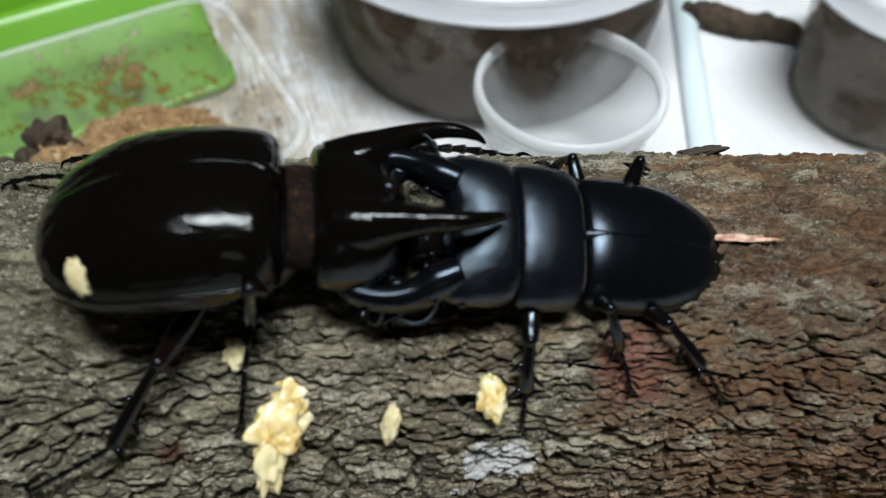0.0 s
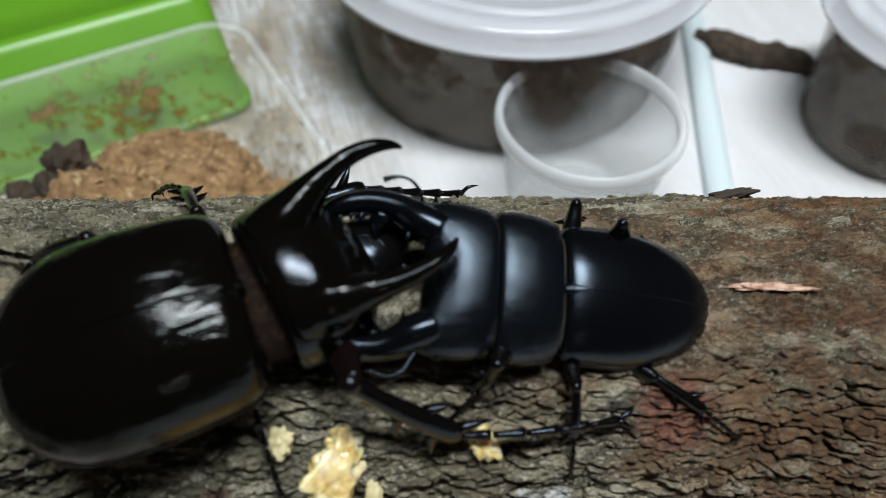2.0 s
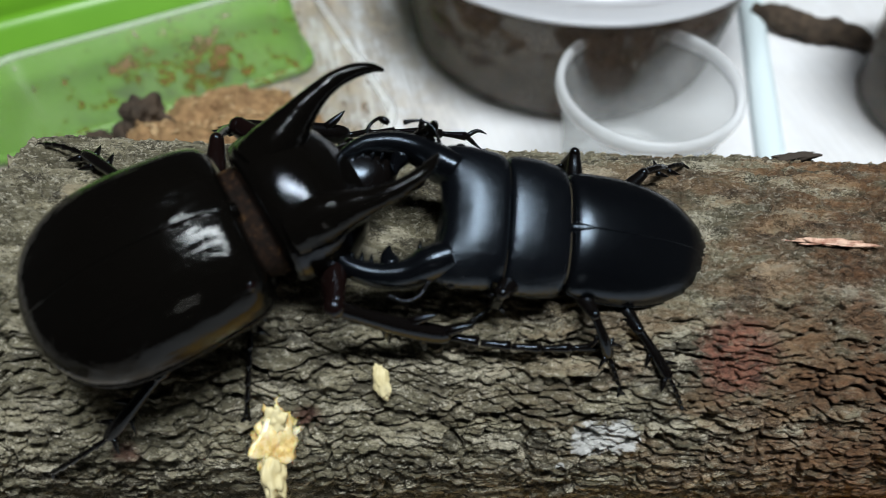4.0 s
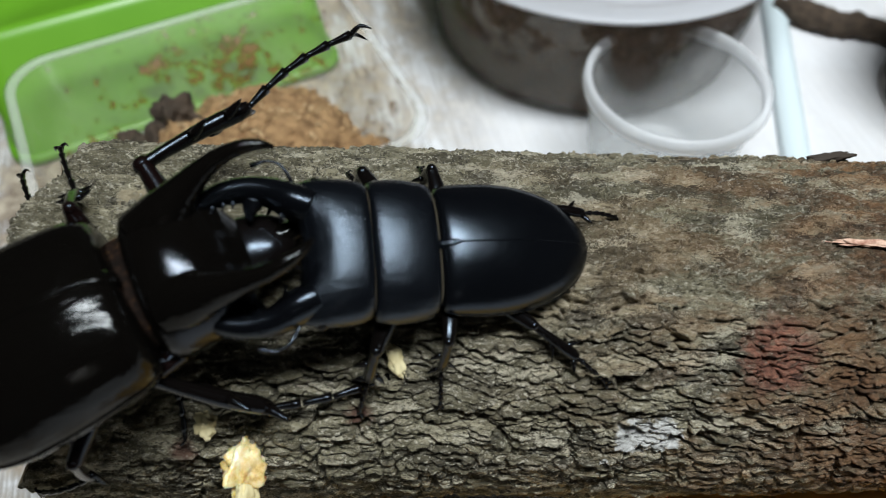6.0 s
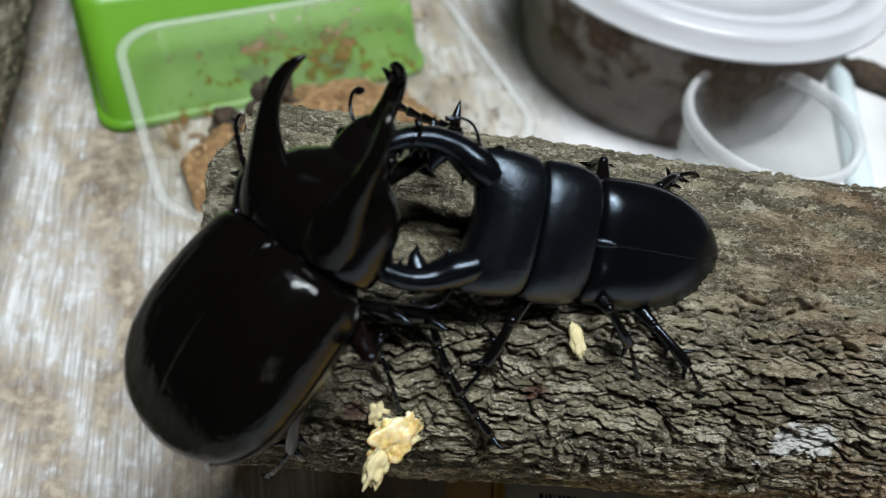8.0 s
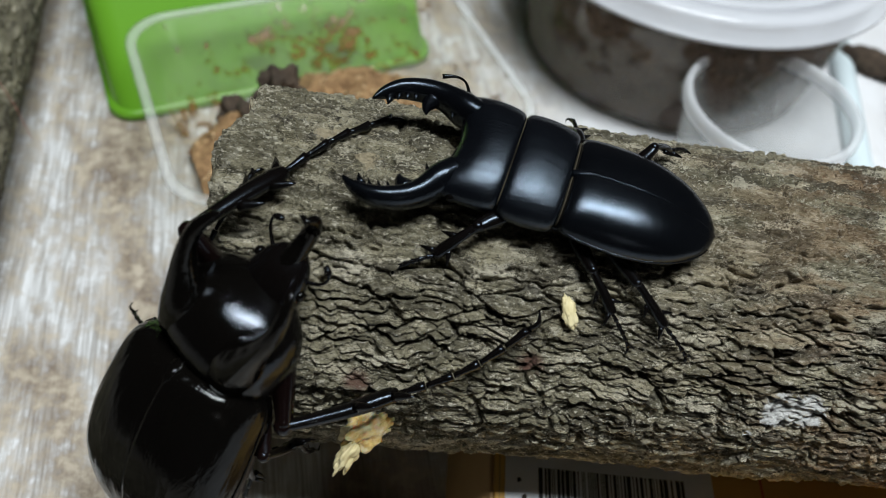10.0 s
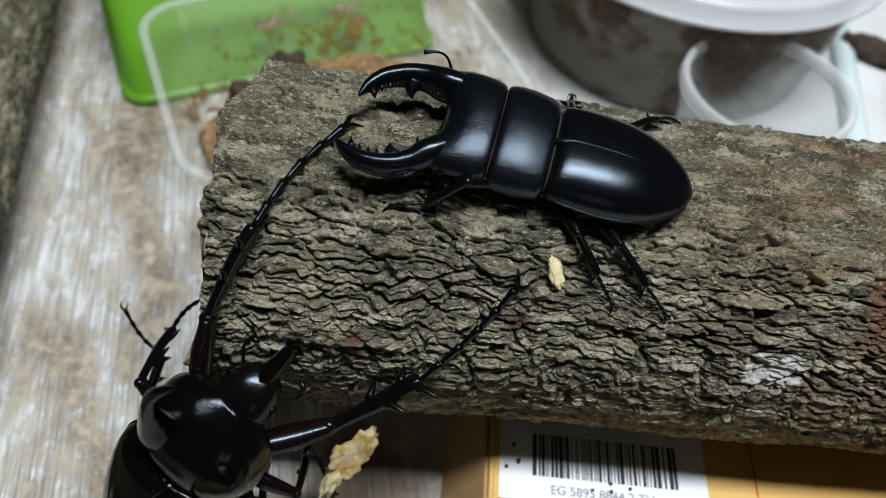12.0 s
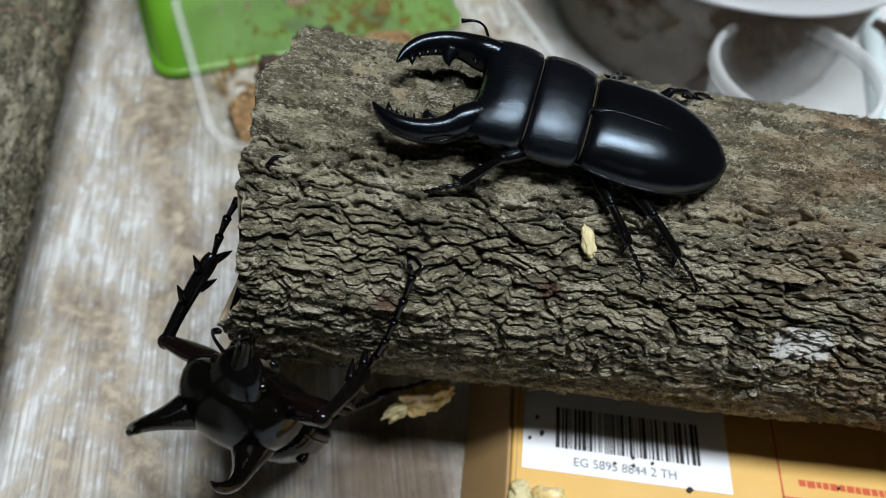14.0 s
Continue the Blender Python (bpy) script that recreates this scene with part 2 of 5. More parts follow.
def bark_height(p, girth=0.043):
    """Relief of flaky, furrowed bark, in millimetres, at points in a log's space (x along the log)."""
    p = np.asarray(p, float)
    around = np.arctan2(p[:, 1], p[:, 2]) * girth
    wx = (lattice(p * 140, 5) - 0.5) * 0.0060 + (lattice(p * 520, 6) - 0.5) * 0.0018
    wy = (lattice(p * 120, 7) - 0.5) * 0.0040 + (lattice(p * 560, 8) - 0.5) * 0.0015
    x, y = p[:, 0] + wx, around + wy
    top, lean, edge = plates(x / 0.0130, y / 0.0033, 1)
    top2, lean2, edge2 = plates(x / 0.0042, y / 0.0014, 2)
    crack = np.clip(1 - edge / 0.17, 0, 1) ** 1.1 * np.clip(1.6 * lattice(p * np.array([70, 150, 150]), 12) - 0.25, 0, 1)
    crack2 = np.clip(1 - edge2 / 0.22, 0, 1)
    big = lattice(p * np.array([25, 60, 60]), 4)
    fine = lattice(p * np.array([700, 1500, 1500]), 11)
    return 0.9 * (top - 0.5) + 0.55 * lean - 3.0 * crack + 1.25 * (top2 - 0.5) + 0.6 * lean2 - 0.75 * crack2 + 1.6 * (big - 0.5) + 0.75 * (fine - 0.5)


def bark_log(name, length, radius_a, radius_b, mat, end_mat, around, along, relief=1.0, bend=0.0, fine_side=0.0, start=0.0, skew=0.0):
    """A sawn piece of branch: bark as relief in its mesh, and two end discs as parts."""
    turn = np.arange(around) / around
    turn = 2 * math.pi * (turn - fine_side / (2 * math.pi) * np.sin(2 * math.pi * turn)) + math.radians(150)
    u, v = np.meshgrid(np.linspace(start, 1, along), turn, indexing="ij")
    x = (u - 0.5) * length
    r = radius_a + (radius_b - radius_a) * u
    p = np.stack([x, r * np.cos(v), r * np.sin(v)], -1).reshape(-1, 3)
    h = bark_height(p) * 0.001 * relief
    edge = np.minimum(np.abs(u - start), np.abs(1 - u)).reshape(-1) * length
    h -= 0.0012 * np.exp(-edge / 0.0015)
    n = np.stack([0 * v, np.cos(v), np.sin(v)], -1).reshape(-1, 3)
    ragged = (lattice(p * np.array([0, 90, 90]), 9) - 0.5) * 0.007 + (lattice(p * np.array([0, 400, 400]), 10) - 0.5) * 0.002
    p = p + n * h[:, None]
    p[:, 0] += ragged * np.where(u.reshape(-1) < 0.5, 1, -1) * np.exp(-edge / 0.012)
    p[:, 0] += skew * n[:, 1] * np.exp(-(u.reshape(-1) - start) * length / 0.03)
    p[:, 1] += bend * (u.reshape(-1) - 0.5) ** 2
    i = np.arange(along - 1)[:, None] * around
    k = np.arange(around)[None]
    k2 = (k + 1) % around
    faces = np.stack([i + k, i + k2, i + around + k2, i + around + k], -1).reshape(-1, 4)
    data = bpy.data.meshes.new(name)
    data.from_pydata(p.tolist(), [], faces.tolist())
    data.polygons.foreach_set("use_smooth", [True] * len(data.polygons))
    data.materials.append(mat)
    ob = new(name, data)
    for end, start in (("a", 0), ("b", (along - 1) * around)):
        bm = bmesh.new()
        ring = [Vector(q) for q in p[start : start + around]]
        middle = sum(ring, Vector()) / around
        loops = [[middle + (q - middle) * s for q in ring] for s in (0.999, 0.85, 0.6, 0.3, 0.05)]
        rings(bm, loops)
        part("sawn_end", bm, end_mat, ob, "pale weathered end grain of a sawn branch")
    return ob


# ---- the room and the table ----
def slab(bm, x0, x1, y0, y1, z0, z1, bevel=0.0):
    m = Matrix.LocRotScale(((x0 + x1) / 2, (y0 + y1) / 2, (z0 + z1) / 2), None, (x1 - x0, y1 - y0, z1 - z0))
    made = bmesh.ops.create_cube(bm, size=1, matrix=m)["verts"]
    if bevel:
        edges = list({e for v in made for e in v.link_edges})
        bmesh.ops.bevel(bm, geom=edges, offset=bevel, segments=2, affect="EDGES", profile=0.5)


wall_mat = material("dim_painted_wall", (0.06, 0.059, 0.056), 0.8)
for name, box in (
    ("wall_north", (-1.6, 1.6, 1.5, 1.6, -0.8, 1.7)),
    ("wall_south", (-1.6, 1.6, -1.6, -1.5, -0.8, 1.7)),
    ("wall_east", (1.5, 1.6, -1.5, 1.5, -0.8, 1.7)),
    ("wall_west", (-1.6, -1.5, -1.5, 1.5, -0.8, 1.7)),
    ("ceiling", (-1.6, 1.6, -1.6, 1.6, 1.7, 1.8)),
    ("floor", (-1.6, 1.6, -1.6, 1.6, -0.9, -0.8)),
):
    bm = bmesh.new()
    slab(bm, *box)
    tagged(part(name, bm, wall_mat, smooth=False), "plain dim painted surface of the room", name.split("_")[0], kind="structure")

bm = bmesh.new()
slab(bm, -0.75, 0.75, -0.45, 0.75, -0.03, 0.0, 0.003)
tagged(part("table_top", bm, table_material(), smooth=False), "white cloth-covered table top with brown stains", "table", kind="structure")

# ---- the log ----
LOG = pose(0.0437, 0.0950, 0.0628, 0, 0.913, 5.342)
end_wood = material("end_grain", rough=0.85)
n = Nodes(end_wood)
n.colour(n.ramp(n.noise(300.0, 5.0), (0.3, (0.10, 0.075, 0.045)), (0.7, (0.34, 0.27, 0.17))))
log = bark_log("log", 0.32, 0.0455, 0.0394, bark_material("furrowed_bark", True), end_wood, 640, 1400, 1.0, fine_side=0.55, start=-0.026, skew=0.0025)
log.matrix_basis = LOG
tagged(log, "thick sawn log with grey-brown furrowed bark, lying on a carton", "log")

# ---- the postal carton under the log ----
card = material("yellow_card", rough=0.55)
n = Nodes(card)
n.colour(n.mix(n.noise(40.0, 5.0), (0.62, 0.35, 0.075), (0.78, 0.50, 0.15)))
n.bump(n.noise(700.0, 3.0), 0.0002, 0.4)
card_side = material("brown_card", rough=0.7)
n = Nodes(card_side)
n.colour(n.mix(n.noise(60.0, 5.0), (0.30, 0.18, 0.07), (0.45, 0.29, 0.13)))
paper = material("label_paper", rough=0.4)
n = Nodes(paper)
n.colour(n.mix(n.noise(50.0, 4.0), (0.74, 0.76, 0.82), (0.84, 0.85, 0.88)))
ink = material("black_ink", (0.012, 0.013, 0.016), 0.5)
grey_ink = material("worn_grey_ink", (0.16, 0.16, 0.19), 0.5)
red_ink = material("red_ink", (0.55, 0.09, 0.03), 0.5)
CARTON = pose(-0.0515, 0.060, 0.0, 0, 0, 5.0)
carton = thing("carton", "flat yellow cardboard postal box with a white barcode label", "box", CARTON)
bm = bmesh.new()
slab(bm, 0.0045, 0.26, -0.100, 0.085, 0.0, 0.0206, 0.0008)
part("body", bm, card, carton)
bm = bmesh.new()
slab(bm, 0.0033, 0.0045, -0.0995, 0.0845, 0.0002, 0.0200, 0.0004)
for v in bm.verts:
    v.co.x -= 0.0115 * (1 - v.co.z / 0.020) ** 1.3 + 0.0006 * math.sin(v.co.y * 90)
part("end_flap", bm, card_side, carton, "brown raw cardboard end flap")
bm = bmesh.new()
slab(bm, 0.0075, 0.0685, -0.0262, 0.025, 0.0206, 0.0208)
label = part("label", bm, paper, carton, "white paper shipping label", smooth=False)
random.seed(5)
at = 0.0172
while at < 0.0600:
    wide = random.choice((0.00032, 0.00032, 0.0006, 0.0009, 0.0012))
    bm = bmesh.new()
    slab(bm, at, at + wide, -0.0188, -0.0058, 0.0208, 0.02085)
    part("bar", bm, ink, label, smooth=False)
    at += wide + random.choice((0.0003, 0.0003, 0.0006, 0.0009))


def words(name, text, size, m, mat, parent, label=""):
    """Flat lettering as a mesh."""
    curve = bpy.data.curves.new(name, "FONT")
    curve.body, curve.size, curve.extrude, curve.align_x = text, size, 0.00002, "CENTER"
    holder = new(name, curve)
    data = bpy.data.meshes.new_from_object(holder.evaluated_get(bpy.context.evaluated_depsgraph_get()))
    bpy.data.objects.remove(holder)
    ob = new(name, data)
    data.materials.clear()
    data.materials.append(mat)
    ob.parent, ob.matrix_basis = parent, m
    return tagged(ob, label)


bm = bmesh.new()
slab(bm, 0.0058, 0.0061, -0.095, 0.060, 0.0206, 0.02064)
part("fold_line", bm, card_side, carton, smooth=False)
words("lettering", "EG 5895 8844 2 TH", 0.0037, pose(0.0375, -0.0238, 0.02085), grey_ink, label, "black printed number line")
bm = bmesh.new()
for x0, x1, y0, y1 in ((0.083, 0.165, -0.0250, -0.0244), (0.083, 0.0836, -0.0250, 0.012), (0.083, 0.165, 0.0114, 0.012), (0.1644, 0.165, -0.025, 0.012)):
    slab(bm, x0, x1, y0, y1, 0.0206, 0.02064)
part("printed_frame", bm, red_ink, carton, "thin red printed frame", smooth=False)
at = 0.0885
while at < 0.120:
    wide = random.uniform(0.0012, 0.0024)
    bm = bmesh.new()
    slab(bm, at, at + wide, -0.0210 + random.uniform(0, 0.0004), -0.0188, 0.0206, 0.02064)
    part("printed_bar", bm, red_ink, carton, smooth=False)
    at += wide + 0.0004


# ---- plastic vessels behind the log ----
def plastic(name, tint, rough=0.25, clear=0.75, stain=None, amount=0.0, flecks=70.0, least=0.565):
    """Thin milky plastic: part see-through, part white haze, with dirt where stain is given."""
    mat = material(name, tint, rough)
    n = Nodes(mat)
    tree, shell = mat.node_tree, n.out
    through_it = tree.nodes.new("ShaderNodeBsdfTransparent")
    through_it.inputs[0].default_value = (*[0.78 + 0.22 * c for c in tint], 1)
    blend = tree.nodes.new("ShaderNodeMixShader")
    haze = n.math("ADD", 1.0 - clear, n.math("MULTIPLY", n.math("SUBTRACT", n.noise(30.0, 4.0), 0.5), 0.12))
    if stain:
        dirt = n.ramp(n.math("ADD", n.math("MULTIPLY", n.noise(flecks, 6.0, 0.7), 0.6), n.math("MULTIPLY", n.noise(18.0, 3.0), 0.4)), (least, 0.0), (least + 0.085, amount))
        n.colour(n.mix(n.math("MINIMUM", n.math("MULTIPLY", dirt, 5.0), 1.0), tint, stain))
        haze = n.math("MAXIMUM", haze, dirt)
    n.feed(blend.inputs[0], haze)
    tree.links.new(through_it.outputs[0], blend.inputs[1])
    tree.links.new(shell.outputs[0], blend.inputs[2])
    tree.links.new(blend.outputs[0], tree.nodes["Material Output"].inputs[0])
    return mat


milky = plastic("milky_plastic", (0.62, 0.64, 0.64), 0.3, 0.80)
milky_rim = plastic("milky_plastic_rim", (0.84, 0.86, 0.88), 0.25, 0.55)
tub_rim = plastic("worn_tub_rim", (0.84, 0.86, 0.84), 0.25, 0.78)
lid_film = plastic("milky_lid_plastic", (0.84, 0.86, 0.90), 0.2, 0.45)
stained = plastic("stained_plastic", (0.90, 0.88, 0.80), 0.25, 0.935, (0.24, 0.13, 0.045), 0.75, 150.0, 0.545)
smoky = plastic("dirty_clear_plastic", (0.56, 0.54, 0.50), 0.25, 0.86, (0.10, 0.066, 0.044), 0.6, 45.0, 0.48)
soil = material("dark_damp_soil", rough=0.9)
n = Nodes(soil)
n.colour(n.ramp(n.noise(160.0, 6.0, 0.7), (0.3, (0.022, 0.016, 0.011)), (0.7, (0.110, 0.076, 0.050))))
n.bump(n.noise(300.0, 5.0), 0.003)


def small_cup(m):
    cup = thing("plastic_cup", "small empty milky plastic cup standing open", "cup", m)
    bm = bmesh.new()
    lathe(bm, [(0.0, 0.0), (0.0235, 0.0), (0.0262, 0.0018), (0.0322, 0.0440), (0.0315, 0.0440), (0.0255, 0.0025), (0.0230, 0.0014), (0.0, 0.0014)])
    part("body", bm, milky, cup)
    bm = bmesh.new()
    lathe(bm, [(0.0316, 0.0440), (0.0322, 0.0425), (0.0338, 0.0430), (0.0344, 0.0452), (0.0340, 0.0482), (0.0326, 0.0494), (0.0312, 0.0484), (0.0308, 0.0450), (0.0316, 0.0440)])
    part("rim", bm, milky_rim, cup, "thick white rounded rim")
    return cup


small_cup(pose(0.0415, 0.2075, 0.0))


def lidded_tub(m, base, top, height, fill, name, label):
    tub = thing(name, label, "container", m)
    bm = bmesh.new()
    lathe(bm, [(0.0, 0.0006), (base - 0.003, 0.0006), (base, 0.003), (top, height), (top - 0.0009, height), (base - 0.0009, 0.0036), (base - 0.004, 0.0018), (0.0, 0.0018)])
    part("body", bm, smoky, tub)
    bm = bmesh.new()
    k = top + 0.0015
    lathe(bm, [(0.0, height - 0.0010), (k * 0.45, height - 0.0010), (k * 0.46, height + 0.0004), (k * 0.48, height + 0.0004), (k * 0.49, height - 0.0010), (k - 0.021, height - 0.0010), (k - 0.020, height + 0.0008), (k - 0.017, height + 0.0008), (k - 0.016, height - 0.0010), (k - 0.012, height - 0.0010), (k - 0.0105, height + 0.0035), (k - 0.002, height + 0.0040), (k, height + 0.0025), (k + 0.0008, height - 0.0025), (k + 0.0030, height - 0.0040), (k + 0.0036, height - 0.0054), (k, height - 0.0060), (k - 0.0012, height - 0.0020), (k - 0.004, height + 0.0022), (k - 0.0090, height + 0.0020), (k - 0.011, height - 0.0022), (0.0, height - 0.0022)])
    part("lid", bm, lid_film, tub, "translucent bluish-white snap-on lid")
    bm = bmesh.new()
    r = lambda z: base + (top - base) * z / height - 0.0022
    lathe(bm, [(0.0, 0.0025), (r(0.0) - 0.002, 0.0025), (r(0.004), 0.005), (r(fill), fill), (r(fill) * 0.6, fill + 0.002), (0.0, fill + 0.003)])
    part("soil_fill", bm, soil, tub, "dark brown substrate filling the container")
    return tub


lidded_tub(pose(0.0160, 0.3060, 0.0), 0.0720, 0.0810, 0.0660, 0.060, "lidded_container", "round clear container of dark soil with a translucent lid")
lidded_tub(pose(0.1830, 0.2600, 0.0), 0.0370, 0.0430, 0.0620, 0.030, "soil_container", "small round clear container with dark soil inside")


def rounded(half_x, half_y, corner, z, steps=9):
    """A rounded rectangle as a loop of points."""
    out = []
    for cx, cy, a0 in ((1, 1, 0), (-1, 1, 90), (-1, -1, 180), (1, -1, 270)):
        for k in range(steps):
            a = radians(a0 + 90 * k / (steps - 1))
            out.append((cx * (half_x - corner) + corner * math.cos(a), cy * (half_y - corner) + corner * math.sin(a), z))
    return out


TUB = pose(-0.1275, 0.1865, 0.0, 0, 0, 32.0)
food_tub = thing("food_tub", "open translucent plastic tub, smeared brown, holding mulch", "tub", TUB)
bm = bmesh.new()
rings(bm, [rounded(0.0535, 0.040, 0.012, 0.0004), rounded(0.0565, 0.043, 0.014, 0.002), rounded(0.0655, 0.051, 0.017, 0.0435), rounded(0.0647, 0.0502, 0.0165, 0.0435), rounded(0.0557, 0.0422, 0.0135, 0.0028), rounded(0.0525, 0.039, 0.012, 0.0014)])
part("body", bm, stained, food_tub)
bm = bmesh.new()
rings(bm, [rounded(0.0647, 0.0502, 0.0165, 0.0432), rounded(0.0675, 0.0530, 0.018, 0.0430), rounded(0.0683, 0.0538, 0.0185, 0.0444), rounded(0.0665, 0.0520, 0.0175, 0.0452), rounded(0.0643, 0.0498, 0.0165, 0.0446), rounded(0.0647, 0.0502, 0.0165, 0.0432)], caps=False)
part("rim", bm, tub_rim, food_tub, "rolled whitish plastic rim")


def heap(size_x, size_y, high, seed, cells=70):
    """A low uneven heap with a ragged foot."""
    g = np.linspace(-1, 1, cells)
    x, y = np.meshgrid(g, g, indexing="ij")
    d = np.sqrt(x**2 + y**2) + (lattice(np.stack([x * 3, y * 3, 0 * x], -1).reshape(-1, 3), seed).reshape(x.shape) - 0.5) * 0.5
    q = np.stack([x * size_x * 250, y * size_y * 250, 0 * x + seed], -1).reshape(-1, 3)
    z = np.clip(1 - d, 0, 1) ** 0.6 * high * (0.7 + 0.6 * lattice(q * 0.4, seed + 1).reshape(x.shape)) + np.where(d < 1, 1, 0) * 0.0022 * (lattice(q * 1.6, seed + 2).reshape(x.shape) - 0.3)
    bm = bmesh.new()
    vs = [[bm.verts.new((x[i, j] * size_x, y[i, j] * size_y, max(z[i, j], 0))) for j in range(cells)] for i in range(cells)]
    for i in range(cells - 1):
        for j in range(cells - 1):
            if min(d[i, j], d[i + 1, j + 1], d[i + 1, j], d[i, j + 1]) < 1:
                bm.faces.new((vs[i][j], vs[i + 1][j], vs[i + 1][j + 1], vs[i][j + 1]))
    bmesh.ops.delete(bm, geom=[v for v in bm.verts if not v.link_faces], context="VERTS")
    return bm


mulch_mat = material("orange_wood_mulch", rough=0.85)
n = Nodes(mulch_mat)
n.colour(n.ramp(n.math("ADD", n.math("MULTIPLY", n.noise(230.0, 6.0, 0.7), 0.6), n.math("MULTIPLY", n.add("ShaderNodeNewGeometry").outputs["Random Per Island"], 0.4)), (0.3, (0.15, 0.078, 0.032)), (0.5, (0.44, 0.27, 0.125)), (0.72, (0.68, 0.49, 0.27))))
n.bump(n.noise(420.0, 5.0), 0.002)
bm = heap(0.058, 0.0455, 0.026, 3, 130)
random.seed(31)
tops = [v.co.copy() for v in bm.verts if v.co.z > 0.002]
for k in range(420):
    a, b, c = random.uniform(0.0012, 0.0042), random.uniform(0.0006, 0.0016), random.uniform(0.0002, 0.0005)
    m = Matrix.Translation(random.choice(tops) + Vector((0, 0, 0.0004))) @ Matrix.Rotation(random.uniform(0, 6.3), 4, "Z") @ Matrix.Rotation(random.uniform(-0.6, 0.6), 4, "Y")
    bmesh.ops.create_cube(bm, size=1, matrix=m @ Matrix.Diagonal((a, b, c, 1)))
mulch = part("mulch_heap", bm, mulch_mat, None, "", TUB @ pose(0.003, -0.001, 0.0017))
tagged(mulch, "heap of damp orange-brown wood mulch inside the tub", "mulch", kind="stuff")
for place, size, seed in (((-0.014, 0.024, 0.022), 0.0100, 21), ((-0.026, 0.016, 0.018), 0.0085, 22), ((-0.034, 0.024, 0.012), 0.0075, 23)):
    bm = bmesh.new()
    bmesh.ops.create_icosphere(bm, subdivisions=4, radius=size)
    for v in bm.verts:
        v.co *= 0.75 + 0.6 * noise.noise(v.co * 180 + Vector((seed, 0, 0)))
    tagged(part("dark_lump", bm, soil, None, "", TUB @ pose(*place)), "dark lump of rotted wood on the mulch", "lump", "lumps of rotted wood")

green_mat = material("bright_green_plastic", (0.10, 0.42, 0.012), 0.35)
n = Nodes(green_mat)
n.colour(n.mix(n.noise(25.0, 4.0), (0.115, 0.33, 0.014), (0.165, 0.41, 0.030)))
GREEN = TUB @ pose(-0.0075, 0.1175, 0.0)
green_box = thing("green_box", "bright green plastic box turned upside down behind the tub", "box", GREEN)
bm = bmesh.new()
rings(bm, [rounded(0.0712, 0.0706, 0.010, 0.0040), rounded(0.07119, 0.0704, 0.010, 0.0043), rounded(0.07005, 0.0485, 0.010, 0.0435), rounded(0.0700, 0.0480, 0.010, 0.0440), rounded(0.0690, 0.0465, 0.009, 0.0465), rounded(0.062, 0.041, 0.008, 0.0468), rounded(0.061, 0.040, 0.008, 0.0455), rounded(0.030, 0.022, 0.008, 0.0455)])
part("body", bm, green_mat, green_box)
bm = bmesh.new()
rings(bm, [rounded(0.0708, 0.0702, 0.010, 0.0044), rounded(0.0735, 0.0727, 0.011, 0.0042), rounded(0.0738, 0.0729, 0.011, 0.0006), rounded(0.0708, 0.0702, 0.010, 0.0004)], caps=False)
part("rim", bm, green_mat, green_box)
# ---- the other branch, beside the tub ----
BRANCH = pose(-0.2650, 0.1350, 0.0300, 0, 0, 109.0)
branch = bark_log("branch", 0.46, 0.031, 0.029, bark_material("branch_bark", False), end_wood, 200, 460, 0.8)
branch.matrix_basis = BRANCH
tagged(branch, "brown-barked branch piece lying on the table", "branch")

# ---- sheet edge and twig behind ----
sheet = material("pale_blue_film", (0.72, 0.83, 0.86), 0.35)
bm = bmesh.new()
rings(bm, [[(-0.006, y, 0.0004), (-0.004, y, 0.0042 + 0.001 * math.sin(y * 60)), (0.002, y, 0.0058), (0.0058, y, 0.0035), (0.007, y, 0.0004)] for y in np.linspace(-0.07, 0.09, 24)])
film = part("folded_film", bm, sheet, None, "", pose(0.1055, 0.270, 0.0, 0, 0, -4))
tagged(film, "folded pale blue plastic film edge on the table", "plastic film")
bm = bmesh.new()
tube(bm, [(-0.028, 0.004, 0.006, 0.003), (-0.015, 0.0, 0.006, 0.006), (0.0, -0.002, 0.006, 0.0055), (0.018, 0.001, 0.0055, 0.005), (0.034, -0.004, 0.004, 0.0025)], 12, 6)
for v in bm.verts:
    v.co += Vector((0, 1, 1)) * 0.0016 * noise.noise(v.co * 220)
tagged(part("bark_fragment", bm, soil, None, "", pose(0.134, 0.307, 0.0, 0, 0, -18)), "dark fragment of bark lying on the table", "bark fragment")
bm = bmesh.new()
tube(bm, [(-0.262, 0.128, 0.0610, 0.00016), (-0.2491, 0.1443, 0.0560, 0.00018), (-0.2436, 0.1534, 0.0510, 0.00018), (-0.2349, 0.1499, 0.0380, 0.00016), (-0.2299, 0.1458, 0.0220, 0.00014)], 6, 6)
tagged(part("thread", bm, material("pink_brown_thread", (0.35, 0.17, 0.13), 0.7)), "fine pinkish-brown thread hanging over the branch", "thread")


